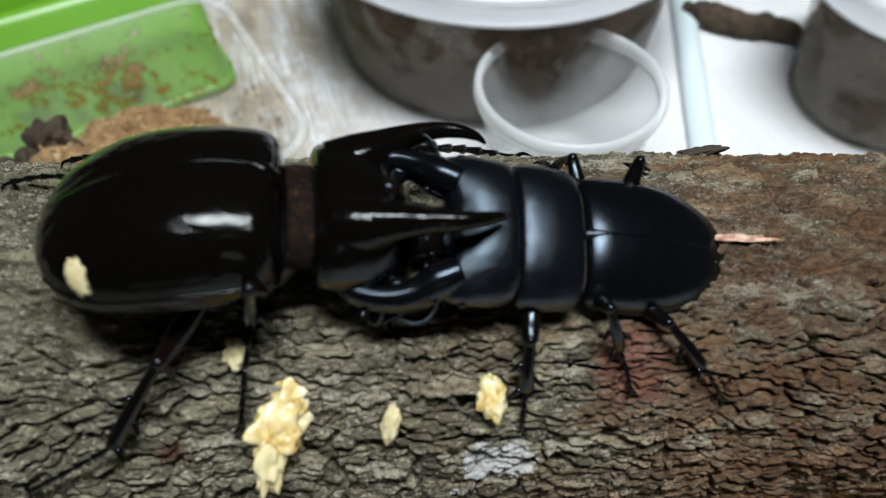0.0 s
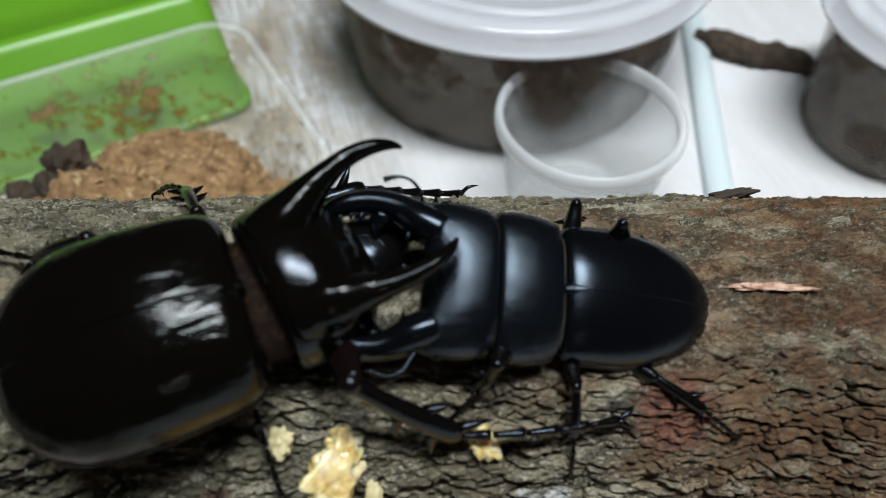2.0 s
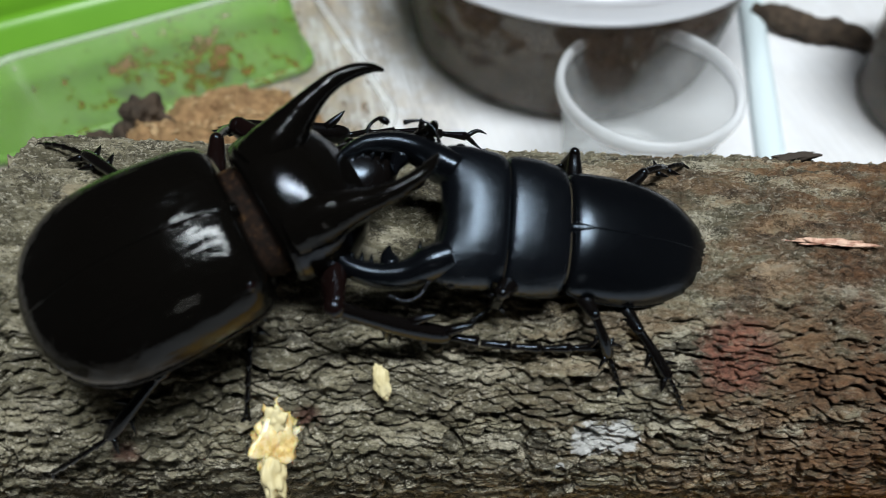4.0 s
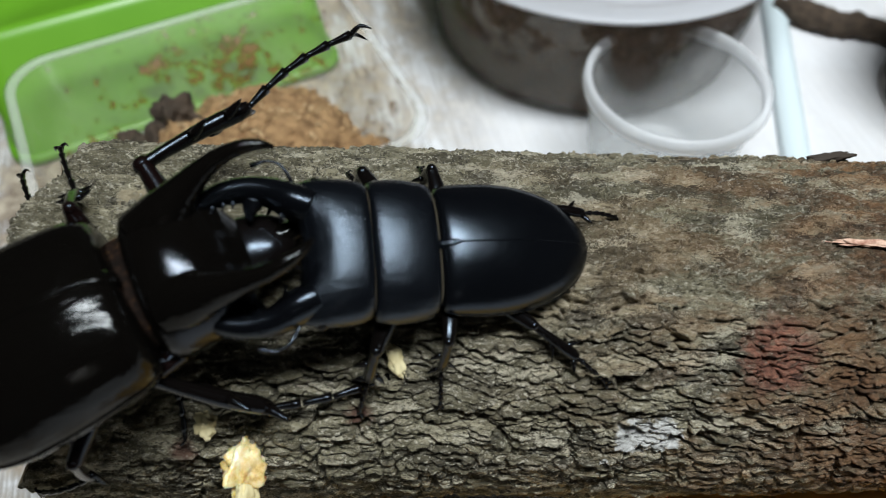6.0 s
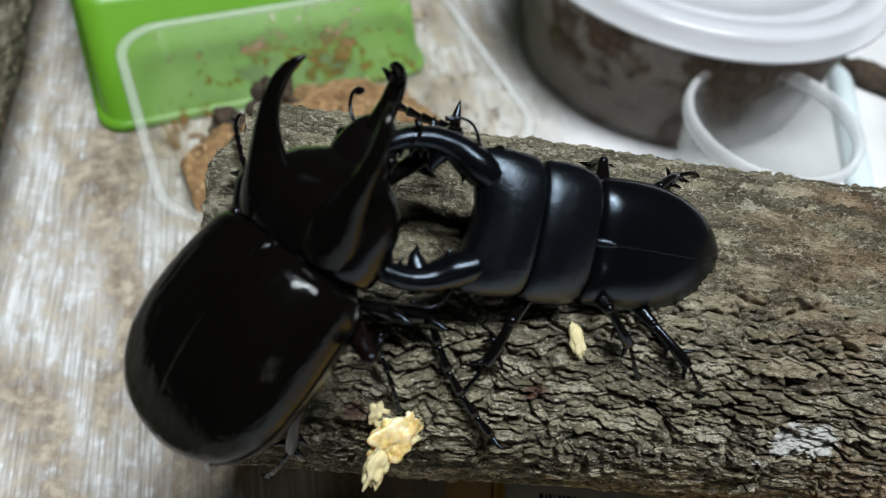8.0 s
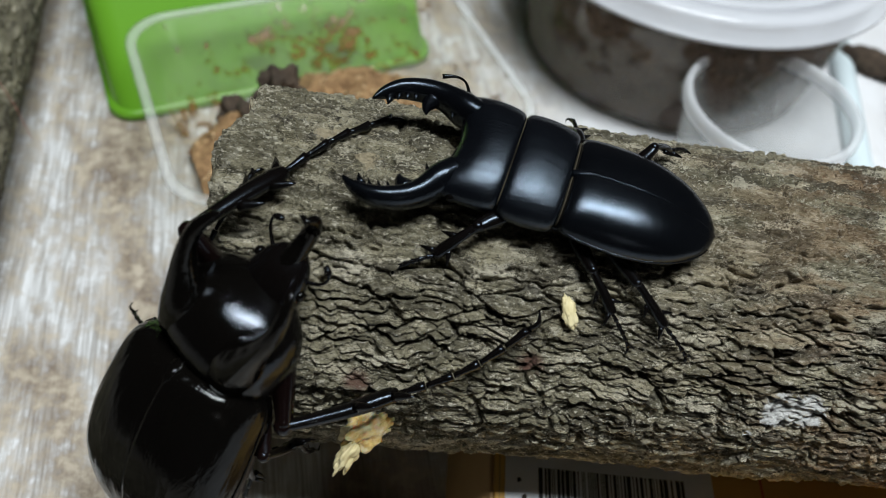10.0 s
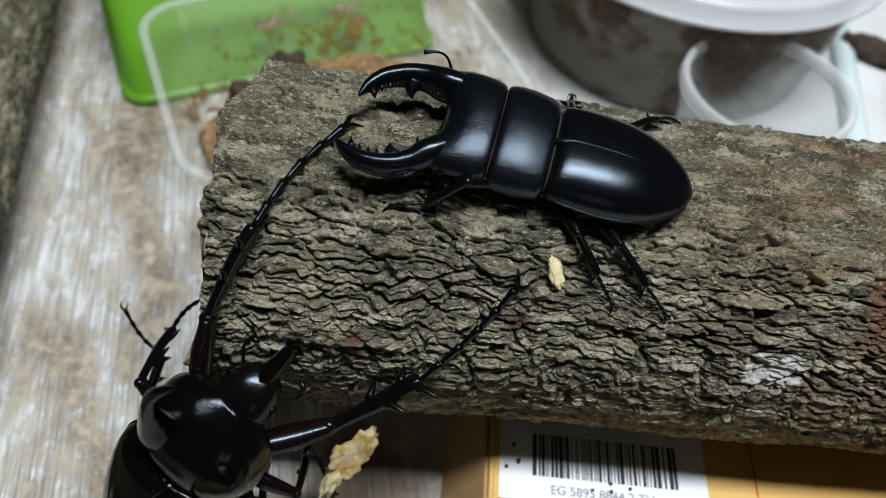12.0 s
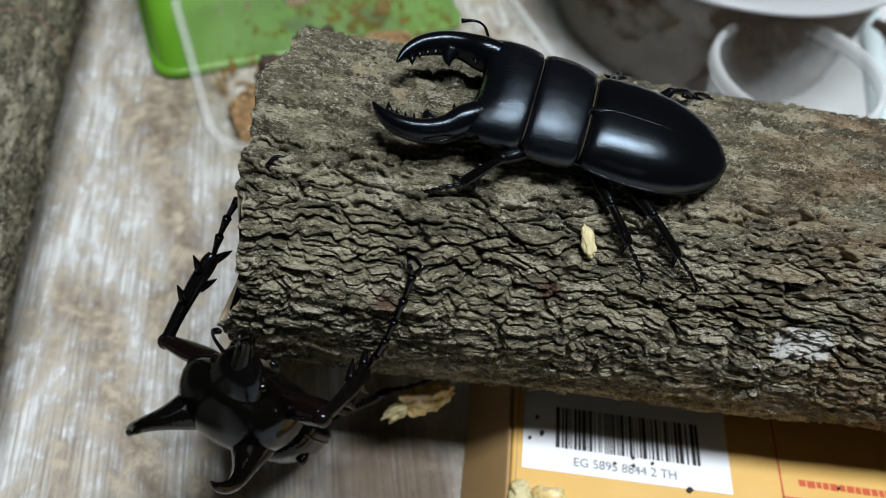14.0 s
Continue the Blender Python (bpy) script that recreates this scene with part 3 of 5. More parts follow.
# ---- beetles ----
def chitin(name, colour, rough, coat, grain, depth, level=0.5, waves=0.0, ior=1.3, sheen=(0.66, 0.82, 1.0)):
    """Black beetle shell: glossy, faintly pitted."""
    mat = material(name, colour, rough, Coat_Weight=coat, Coat_Roughness=0.06, Specular_IOR_Level=level, IOR=ior, Specular_Tint=(*sheen, 1.0))
    n = Nodes(mat)
    n.rough(n.math("ADD", rough - 0.05, n.math("MULTIPLY", n.noise(90.0, 4.0, 0.6), 0.12)))
    swell = n.math("MULTIPLY", n.noise(230.0, 3.0, 0.6, n.scaled(0.28, 1.0, 1.0), 0.5), waves)
    n.bump(n.math("ADD", swell, n.math("ADD", n.noise(grain, 3.0, 0.6), n.math("MULTIPLY", n.noise(120.0, 2.0), 0.8))), depth, 0.5)
    return mat


shell_gloss = chitin("polished_black_shell", (0.0022, 0.0019, 0.0016), 0.09, 0.0, 1500.0, 0.00007, 0.65, 12.0, 1.25, (0.80, 0.84, 0.84))
shell_pitted = chitin("pitted_black_shell", (0.0022, 0.0019, 0.0016), 0.09, 0.0, 1700.0, 0.00010, 0.8, 2.0, 1.28, (0.78, 0.87, 1.0))
shell_satin = chitin("satin_black_shell", (0.0022, 0.0026, 0.0036), 0.24, 0.0, 2200.0, 0.00020, 0.85, 1.6, 1.38)
shell_sleek = chitin("sleek_black_shell", (0.0020, 0.0023, 0.0030), 0.18, 0.0, 2600.0, 0.00008, 0.75, 0.8, 1.33)
limb_black = chitin("black_limb", (0.0028, 0.0022, 0.0020), 0.17, 0.0, 900.0, 0.00008, 0.7)
limb_red = chitin("reddish_black_limb", (0.0048, 0.0023, 0.0020), 0.19, 0.0, 900.0, 0.00008, 0.7)
tan_hair = material("pale_hair_line", (0.075, 0.064, 0.045), 0.8, Specular_IOR_Level=0.05)
felt = material("brown_felt_fringe", rough=0.8, Specular_IOR_Level=0.1)
n = Nodes(felt)
n.colour(n.ramp(n.noise(420.0, 5.0, 0.7), (0.44, (0.005, 0.003, 0.002)), (0.58, (0.014, 0.007, 0.004)), (0.80, (0.16, 0.085, 0.028))))
n.bump(n.noise(1200.0, 4.0), 0.0004)


def domed(bm, stations, steps=5, round_top=2.3, round_low=2.0, side=0, points=26):
    """A body skinned over stations of (x, half width, top, middle height, bottom); side -1 or 1 keeps one half."""
    loops = []
    for x, w, top, mid, low in smooth_list(stations, steps):
        loop = []
        if side:
            angles = [0.0, 0.008] + [math.pi / 2 * k / 14 for k in range(1, 15)]
            for a in angles:
                y, z = math.sin(a) ** (2 / round_top), math.cos(a) ** (2 / round_top)
                loop.append((x, side * (0.00002 + max(w, 1e-4) * y), mid + (top - mid) * z))
            for k in range(1, 6):
                a = math.pi / 2 * k / 5
                loop.append((x, side * (0.00006 + max(w, 1e-4) * 0.97 * math.cos(a)), mid - (mid - low) * math.sin(a)))
        else:
            for k in range(points):
                a = 2 * math.pi * k / points
                c, s = math.sin(a), math.cos(a)
                e = 2 / (round_top if s > 0 else round_low)
                y, z = math.copysign(abs(c) ** e, c), math.copysign(abs(s) ** e, s)
                loop.append((x, max(w, 1e-4) * y, mid + (top - mid) * z if s > 0 else mid + (mid - low) * z))
        loops.append(loop)
    rings(bm, loops)
    return bm


def bead(bm, place, radius, stretch=(1, 1, 1)):
    made = bmesh.ops.create_icosphere(bm, subdivisions=2, radius=1)["verts"]
    for v in made:
        v.co = Vector(place) + Vector([c * radius * s for c, s in zip(v.co, stretch)])


def femur_mesh(length, thick):
    bm = bmesh.new()
    tube(bm, [(-0.0008, 0, 0, thick * 0.7), (length * 0.12, 0, 0, thick), (length * 0.5, 0, 0.0002, thick * 1.1), (length * 0.85, 0, 0, thick * 0.85), (length, 0, 0, thick * 0.75)], 10, 3, 0.75)
    bead(bm, (length, 0, 0), thick * 0.70)
    return bm


def tibia_mesh(length, thick):
    bm = bmesh.new()
    tube(bm, [(0, 0, 0, thick * 0.8), (length * 0.2, 0, 0.0004, thick * 0.75), (length * 0.6, 0, 0.0005, thick * 0.95), (length * 0.9, 0, 0, thick * 1.0), (length, 0, 0, thick * 0.7)], 9, 3, 0.8)
    return bm


def spine_meshes(length, thick, spines):
    """The thorns along a shin, each a mesh of its own."""
    for k in range(spines):
        at = length * (0.45 + 0.5 * k / max(spines - 1, 1))
        way = 1 if k % 2 else -1
        bm = bmesh.new()
        tube(bm, [(at, way * thick * 0.6, 0, thick * 0.55), (at + thick * 0.9, way * thick * 1.7, 0.0001, thick * 0.35), (at + thick * 1.5, way * thick * 2.5, 0.0003, thick * 0.05)], 6, 2)
        yield bm


def tarsus_mesh(length, thick):
    bm = bmesh.new()
    curve = lambda s: (s * length, 0, 0.06 * length * math.sin(math.pi * s))
    for k in range(5):
        a, b = curve(k / 5), curve((k + 0.95) / 5)
        mid = [(p + q) / 2 for p, q in zip(a, b)]
        tube(bm, [(*a, thick * 0.55), (*mid, thick * 0.7), (*b, thick * 1.0)], 7, 2)
    tip = curve(1.0)
    for way in (-1, 1):
        tube(bm, [(*tip, thick * 0.6), (tip[0] + thick * 2.0, way * thick * 1.5, tip[2] - thick * 0.2, thick * 0.45), (tip[0] + thick * 3.2, way * thick * 1.9, tip[2] - thick * 2.2, thick * 0.1)], 6, 3)
    return bm


def legs_of(beetle, sizes, thicks, spines, mats):
    """Six legs in three moving pieces each: {(pair, side): (femur, tibia, tarsus, lengths)}."""
    out = {}
    for pair, (lengths, thick) in enumerate(zip(sizes, thicks)):
        for side in (1, -1):
            row = []
            for name, bm in (("femur", femur_mesh(lengths[0], thick * 1.35)), ("tibia", tibia_mesh(lengths[1], thick)), ("tarsus", tarsus_mesh(lengths[2], thick * 0.5))):
                row.append(part(name, bm, mats[0] if name == "femur" else mats[1], beetle))
            for bm in spine_meshes(lengths[1], thick, spines):
                part("spine", bm, mats[1], row[1])
            out[pair, side] = (*row, lengths)
    return out


def horned_beetle():
    beetle = thing("rhinoceros_beetle", "large polished black beetle with long curved horns", "beetle")
    bm = bmesh.new()
    domed(bm, [(0.002, 0.0100, 0.0100, 0.0050, 0.0012), (-0.004, 0.0145, 0.0120, 0.0050, 0.0000), (-0.014, 0.0172, 0.0120, 0.0050, -0.0004), (-0.026, 0.0168, 0.0110, 0.0050, 0.0000), (-0.036, 0.0125, 0.0100, 0.0050, 0.0012), (-0.0420, 0.0050, 0.0080, 0.0060, 0.0040)], 4)
    abdomen = part("abdomen", bm, limb_black, beetle, "black underside")
    elytra = [(-0.0012, 0.0120, 0.0165, 0.0070, 0.0050), (-0.0020, 0.0155, 0.0190, 0.0070, 0.0040), (-0.0050, 0.0177, 0.0207, 0.0070, 0.0030), (-0.012, 0.0186, 0.0217, 0.0070, 0.0028), (-0.021, 0.0191, 0.0214, 0.0070, 0.0028), (-0.029, 0.0186, 0.0196, 0.0070, 0.0030), (-0.0352, 0.0163, 0.0169, 0.0072, 0.0040), (-0.0398, 0.0121, 0.0141, 0.0078, 0.0055), (-0.0424, 0.0064, 0.0114, 0.0085, 0.0070), (-0.0433, 0.0010, 0.0096, 0.0088, 0.0080)]
    for side in (1, -1):
        bm = domed(bmesh.new(), elytra, 6, 2.5, 2.0, side)
        tube(bm, [(x, side * w * 0.992, mid + 0.16 * (top - mid), 0.00045) for x, w, top, mid, low in elytra[1:8]], 8, 4)
        part("elytron", bm, shell_gloss, abdomen, "smooth mirror-glossy black wing case")
    bm = bmesh.new()
    domed(bm, [(-0.0006, 0.0012, 0.0178, 0.0165, 0.0150), (-0.0024, 0.0022, 0.0201, 0.0165, 0.0150), (-0.0048, 0.0010, 0.0210, 0.0170, 0.0160), (-0.0058, 0.0002, 0.0208, 0.0180, 0.0170)], 4)
    part("scutellum", bm, shell_gloss, abdomen)
    bm = bmesh.new()
    domed(bm, [(-0.0030, 0.0112, 0.0142, 0.0080, 0.0026), (0.0000, 0.0117, 0.0146, 0.0075, 0.0020), (0.0030, 0.0112, 0.0142, 0.0080, 0.0026)], 3, 2.2)
    part("fringe", bm, felt, beetle, "narrow band of brown felted hairs at the neck joint")
    bm = bmesh.new()
    domed(bm, [(0.0012, 0.0122, 0.0158, 0.0070, 0.0030), (0.0020, 0.0146, 0.0180, 0.0070, 0.0014), (0.0048, 0.0156, 0.0194, 0.0068, 0.0006), (0.0095, 0.0154, 0.0196, 0.0066, 0.0004), (0.0140, 0.0145, 0.0180, 0.0064, 0.0008), (0.0178, 0.0120, 0.0146, 0.0062, 0.0016), (0.0205, 0.0076, 0.0108, 0.0060, 0.0026), (0.0220, 0.0040, 0.0085, 0.0060, 0.0040)], 6, 2.3)
    prothorax = part("prothorax", bm, shell_pitted, beetle, "domed polished black neck shield")
    for side in (1, -1):
        bm = bmesh.new()
        tube(bm, [(0.0060, side * 0.0072, 0.0130, 0.0060), (0.0110, side * 0.0086, 0.0156, 0.0050), (0.0155, side * 0.0102, 0.0180, 0.0033), (0.0200, side * 0.0115, 0.0198, 0.0022), (0.0245, side * 0.0122, 0.0209, 0.0017), (0.0285, side * 0.0119, 0.0214, 0.0014), (0.0317, side * 0.0109, 0.0213, 0.0009), (0.0336, side * 0.0098, 0.0206, 0.0003)], 18, 6)
        part("thoracic_horn", bm, shell_gloss, prothorax, "long curved pointed black horn")
    bm = bmesh.new()
    domed(bm, [(0.0175, 0.0062, 0.0092, 0.0055, 0.0022), (0.0210, 0.0070, 0.0098, 0.0055, 0.0016), (0.0255, 0.0060, 0.0092, 0.0052, 0.0018), (0.0290, 0.0040, 0.0075, 0.0050, 0.0026), (0.0308, 0.0012, 0.0060, 0.0048, 0.0038)], 5, 2.2)
    head = part("head", bm, limb_black, beetle, "small black head")
    bm = bmesh.new()
    tube(bm, [(0.0240, 0, 0.0060, 0.0030), (0.0290, 0, 0.0058, 0.0024), (0.0330, 0, 0.0058, 0.0020), (0.0365, 0, 0.0064, 0.0018), (0.0388, 0, 0.0080, 0.0015), (0.0395, 0, 0.0100, 0.0009), (0.0390, 0, 0.0114, 0.0002)], 12, 6)
    for way in (1, -1):
        tube(bm, [(0.0372, way * 0.0008, 0.0072, 0.0010), (0.0380, way * 0.0021, 0.0084, 0.0006), (0.0382, way * 0.0027, 0.0094, 0.0001)], 7, 3)
    part("head_horn", bm, shell_gloss, head, "upturned black horn on the head")
    for side in (1, -1):
        bm = bmesh.new()
        bead(bm, (0.0240, side * 0.0062, 0.0058), 0.0013)
        part("eye", bm, shell_gloss, head)
        bm = bmesh.new()
        tube(bm, [(0.0265, side * 0.0050, 0.0050, 0.0005), (0.0290, side * 0.0078, 0.0052, 0.0004), (0.0315, side * 0.0085, 0.0056, 0.0004), (0.0325, side * 0.0075, 0.0058, 0.0008), (0.0330, side * 0.0064, 0.0058, 0.0005)], 6, 4)
        part("antenna", bm, limb_black, head)
    legs = legs_of(beetle, ((0.0165, 0.0245, 0.0310), (0.0140, 0.0180, 0.0190), (0.0150, 0.0190, 0.0190)), (0.0023, 0.0015, 0.0015), 4, (limb_red, limb_black))
    return beetle, abdomen, head, legs


def stag_mandible(side):
    bm = bmesh.new()
    s = side
    tube(bm, [(-0.0030, 0, -0.0004, 0.0034), (0.0010, s * 0.0012, -0.0004, 0.0036), (0.0055, s * 0.0028, -0.0003, 0.0029), (0.0105, s * 0.0030, 0.0, 0.0025), (0.0155, s * 0.0014, 0.0004, 0.0021), (0.0188, -s * 0.0014, 0.0008, 0.0014), (0.0206, -s * 0.0044, 0.0013, 0.0003)], 14, 6, 1.30)
    tube(bm, [(0.0085, s * 0.0012, 0.0000, 0.0024), (0.0090, -s * 0.0012, -0.0003, 0.0013), (0.0086, -s * 0.0030, -0.0006, 0.0002)], 9, 4, 0.8)
    for at, y, size in ((0.0030, -0.0024, 0.7), (0.0122, -0.0004, 0.7), (0.0140, -0.0008, 0.8), (0.0158, -0.0016, 0.9), (0.0174, -0.0032, 1.3)):
        tube(bm, [(at, s * (y + 0.0014), 0.0006, 0.0010 * size), (at - 0.0003, s * (y - 0.0011 * size), 0.0009, 0.0001)], 6, 2)
    return bm


def stag_beetle():
    beetle = thing("stag_beetle", "flat black stag beetle with toothed jaws, on the log", "beetle")
    bm = bmesh.new()
    domed(bm, [(0.024, 0.0090, 0.0040, 0.0025, 0.0006), (0.012, 0.0112, 0.0045, 0.0025, 0.0000), (-0.004, 0.0112, 0.0050, 0.0025, -0.0006), (-0.016, 0.0118, 0.0050, 0.0025, -0.0006), (-0.026, 0.0085, 0.0045, 0.0025, 0.0002), (-0.0315, 0.0025, 0.0038, 0.0028, 0.0016)], 4)
    part("underside", bm, limb_black, beetle)
    elytra = [(0.0004, 0.0108, 0.0080, 0.0042, 0.0028), (-0.0004, 0.0124, 0.0094, 0.0042, 0.0022), (-0.0035, 0.0131, 0.0104, 0.0040, 0.0016), (-0.0110, 0.0134, 0.0108, 0.0038, 0.0014), (-0.0180, 0.0126, 0.0104, 0.0038, 0.0014), (-0.0245, 0.0104, 0.0090, 0.0038, 0.0018), (-0.0292, 0.0071, 0.0072, 0.0038, 0.0024), (-0.0318, 0.0037, 0.0056, 0.0038, 0.0030), (-0.0329, 0.0006, 0.0044, 0.0038, 0.0034)]
    for side in (1, -1):
        bm = domed(bmesh.new(), elytra, 6, 2.25, 2.0, side)
        tube(bm, [(x, side * w * 0.995, mid + 0.10 * (top - mid), 0.00028) for x, w, top, mid, low in elytra[1:8]], 6, 4)
        part("elytron", bm, shell_sleek, beetle, "sleek blue-black wing case")
    bm = bmesh.new()
    domed(bm, [(0.0010, 0.0010, 0.0090, 0.0070, 0.0060), (-0.0008, 0.0016, 0.0099, 0.0070, 0.0060), (-0.0026, 0.0008, 0.0105, 0.0080, 0.0070), (-0.0034, 0.0001, 0.0104, 0.0085, 0.0080)], 4)
    part("scutellum", bm, shell_satin, beetle)
    bm = bmesh.new()
    domed(bm, [(0.0009, 0.0112, 0.0082, 0.0042, 0.0022), (0.0012, 0.0126, 0.0093, 0.0042, 0.0014), (0.0026, 0.0136, 0.0100, 0.0040, 0.0010), (0.0070, 0.0143, 0.0106, 0.0040, 0.0008), (0.0112, 0.0142, 0.0104, 0.0040, 0.0008), (0.0132, 0.0136, 0.0097, 0.0040, 0.0012), (0.0137, 0.0124, 0.0086, 0.0042, 0.0020)], 6, 2.25)
    part("pronotum", bm, shell_satin, beetle, "broad satin blue-black neck shield")
    bm = bmesh.new()
    domed(bm, [(0.0137, 0.0118, 0.0084, 0.0042, 0.0022), (0.0142, 0.0132, 0.0096, 0.0042, 0.0014), (0.0165, 0.0141, 0.0101, 0.0040, 0.0010), (0.0210, 0.0144, 0.0099, 0.0040, 0.0010), (0.0248, 0.0141, 0.0086, 0.0040, 0.0012), (0.0268, 0.0133, 0.0070, 0.0040, 0.0018), (0.0276, 0.0118, 0.0054, 0.0038, 0.0024)], 6, 2.35)
    for v in bm.verts:
        reach = max(v.co.x - 0.0215, 0) / 0.006
        v.co.x -= 0.0020 * reach * max(1 - (v.co.y / 0.0100) ** 2, 0)
        if v.co.z > 0.005:
            v.co.z -= 0.0007 * math.exp(-(((v.co.x - 0.0235) / 0.003) ** 2)) * math.exp(-((v.co.y / 0.006) ** 2))
    head = part("head", bm, shell_satin, beetle, "broad flat satin-black head")
    for x, w, top in ((0.0137, 0.0123, 0.0086), (0.0006, 0.0112, 0.0083)):
        bm = bmesh.new()
        domed(bm, [(x - 0.00010, w - 0.0002, top - 0.0002, 0.0042, 0.0020), (x, w, top, 0.0042, 0.0018), (x + 0.00010, w - 0.0002, top - 0.0002, 0.0042, 0.0020)], 1, 2.6)
        part("hair_fringe", bm, tan_hair, beetle, "fine line of pale yellowish hairs")
    for side in (1, -1):
        bm = bmesh.new()
        bead(bm, (0.0232, side * 0.0134, 0.0042), 0.0014)
        part("eye", bm, shell_gloss, head)
        bm = bmesh.new()
        tube(bm, [(0.0262, side * 0.0110, 0.0040, 0.00045), (0.0290, side * 0.0165, 0.0046, 0.00035), (0.0318, side * 0.0180, 0.0042, 0.0003), (0.0350, side * 0.0172, 0.0036, 0.0006)], 6, 4)
        part("antenna", bm, limb_black, head)
    jaws = {side: part("mandible", stag_mandible(side), shell_sleek, beetle, "curved toothed black jaw", pose(0.0265, side * 0.0088, 0.0040)) for side in (1, -1)}
    legs = legs_of(beetle, ((0.0105, 0.0110, 0.0085), (0.0100, 0.0105, 0.0085), (0.0110, 0.0115, 0.0085)), (0.0014, 0.0012, 0.0012), 3, (limb_black, limb_black))
    return beetle, jaws, legs


rhino, rhino_abdomen, rhino_head, rhino_legs = horned_beetle()
stag, stag_jaws, stag_legs = stag_beetle()


# ---- scraps of food and bark on the log ----
def fruit_material():
    mat = material("pale_yellow_fruit", rough=0.22, Subsurface_Weight=0.6, Subsurface_Scale=0.002, Subsurface_Radius=(1.0, 0.6, 0.25))
    n = Nodes(mat)
    n.colour(n.ramp(n.noise(260.0, 5.0, 0.65), (0.32, (0.46, 0.28, 0.08)), (0.46, (0.72, 0.55, 0.24)), (0.66, (0.86, 0.78, 0.54))))
    n.bump(n.noise(420.0, 3.0), 0.0006, 0.7)
    return mat


fruit = fruit_material()
crumb_mat = material("dark_crumb", (0.035, 0.024, 0.016), 0.8)
dry = material("dry_pale_chip", rough=0.6)
n = Nodes(dry)
n.colour(n.mix(n.noise(200.0, 5.0), (0.50, 0.40, 0.16), (0.76, 0.70, 0.46)))


def morsel(size_x, size_y, size_z, seed, ragged=0.55):
    """A torn lump: a ball pushed in and out, with pits."""
    bm = bmesh.new()
    bmesh.ops.create_icosphere(bm, subdivisions=4, radius=1)
    for v in bm.verts:
        d = v.co.normalized()
        k = 1 + ragged * noise.noise(d * 1.9 + Vector((seed, 0, 0))) + 0.20 * noise.noise(d * 4.5 + Vector((0, seed, 0))) + 0.10 * noise.noise(d * 11 + Vector((0, 0, seed)))
        v.co = Vector((d.x * k * size_x, d.y * k * size_y, d.z * k * size_z))
    return bm


def fruit_scrap():
    """A torn strip of fruit: yellow flesh and a paler rind."""
    scrap = thing("fruit_scrap", "torn wet scrap of yellow fruit with pale rind", "fruit scrap")
    part("flesh", morsel(0.0066, 0.0046, 0.0030, 3.0, 0.6), fruit, scrap)
    bm = morsel(0.0044, 0.0034, 0.0024, 14.0, 0.6)
    bmesh.ops.transform(bm, matrix=pose(0.0058, 0.0018, 0.0004, 0, 8, 40), verts=bm.verts)
    part("flesh_lobe", bm, fruit, scrap, "glossy yellow lobe of fruit flesh")
    bm = morsel(0.0050, 0.0026, 0.0016, 8.0, 0.7)
    bmesh.ops.transform(bm, matrix=pose(-0.0056, -0.0028, 0.0006, 10, 0, 35), verts=bm.verts)
    part("rind", bm, dry, scrap, "pale torn rind")
    bm = morsel(0.0016, 0.0012, 0.0010, 4.0, 0.6)
    bmesh.ops.transform(bm, matrix=pose(0.0010, 0.0002, 0.0019), verts=bm.verts)
    part("core", bm, crumb_mat, scrap, "dark brown torn core")
    return scrap


scrap = fruit_scrap()
flake_a = tagged(part("fruit_flake", morsel(0.0016, 0.0036, 0.0008, 5.0, 0.3), dry), "thin dry pale-yellow flake of fruit", "fruit flake", "fruit flakes")
flake_b = tagged(part("fruit_flake", morsel(0.0026, 0.0040, 0.0012, 11.0, 0.5), fruit), "small yellow-orange flake of fruit", "fruit flake", "fruit flakes")
flake_c = tagged(part("fruit_flake", morsel(0.0022, 0.0028, 0.0010, 17.0, 0.5), dry), "small pale flake of fruit", "fruit flake", "fruit flakes")
slice_round = tagged(part("fruit_slice", morsel(0.0030, 0.0032, 0.0009, 23.0, 0.15), dry), "round pale-yellow slice of fruit", "fruit slice")

# crumbs on the carton and loose flakes on the bark
random.seed(12)
for x, y, size in ((0.0095, -0.0170, 0.0009), (0.0115, -0.0100, 0.0010), (0.0130, -0.0150, 0.0012), (0.0585, 0.0010, 0.0008), (0.0400, -0.0215, 0.0008), (0.0455, -0.0200, 0.0007), (0.0560, -0.0265, 0.0012), (0.0400, -0.0190, 0.0009), (0.0345, -0.0215, 0.0007), (0.1000, -0.0200, 0.0007)):
    bm = bmesh.new()
    bmesh.ops.create_icosphere(bm, subdivisions=1, radius=size)
    for v in bm.verts:
        v.co = Vector((v.co.x * random.uniform(0.5, 1.1), v.co.y * random.uniform(0.5, 1.1), v.co.z * 0.5))
    crumb = part("crumb", bm, crumb_mat, None, "", CARTON @ pose(x, y, 0.0210), smooth=False)
    tagged(crumb, "tiny dark crumb of bark on the carton", "crumb", "crumbs on the carton")
bm = morsel(0.0058, 0.0042, 0.0026, 31.0, 0.6)
tagged(part("fruit_flake", bm, fruit, None, "", CARTON @ pose(0.0158, -0.0365, 0.0215)), "dried yellow scrap stuck on the carton", "fruit flake", "fruit flakes")
bm = morsel(0.0034, 0.0032, 0.0020, 37.0, 0.4)
tagged(part("fruit_flake", bm, dry, None, "", CARTON @ pose(0.0075, -0.0340, 0.0212)), "dried pale drip stuck on the carton's corner", "fruit flake", "fruit flakes")

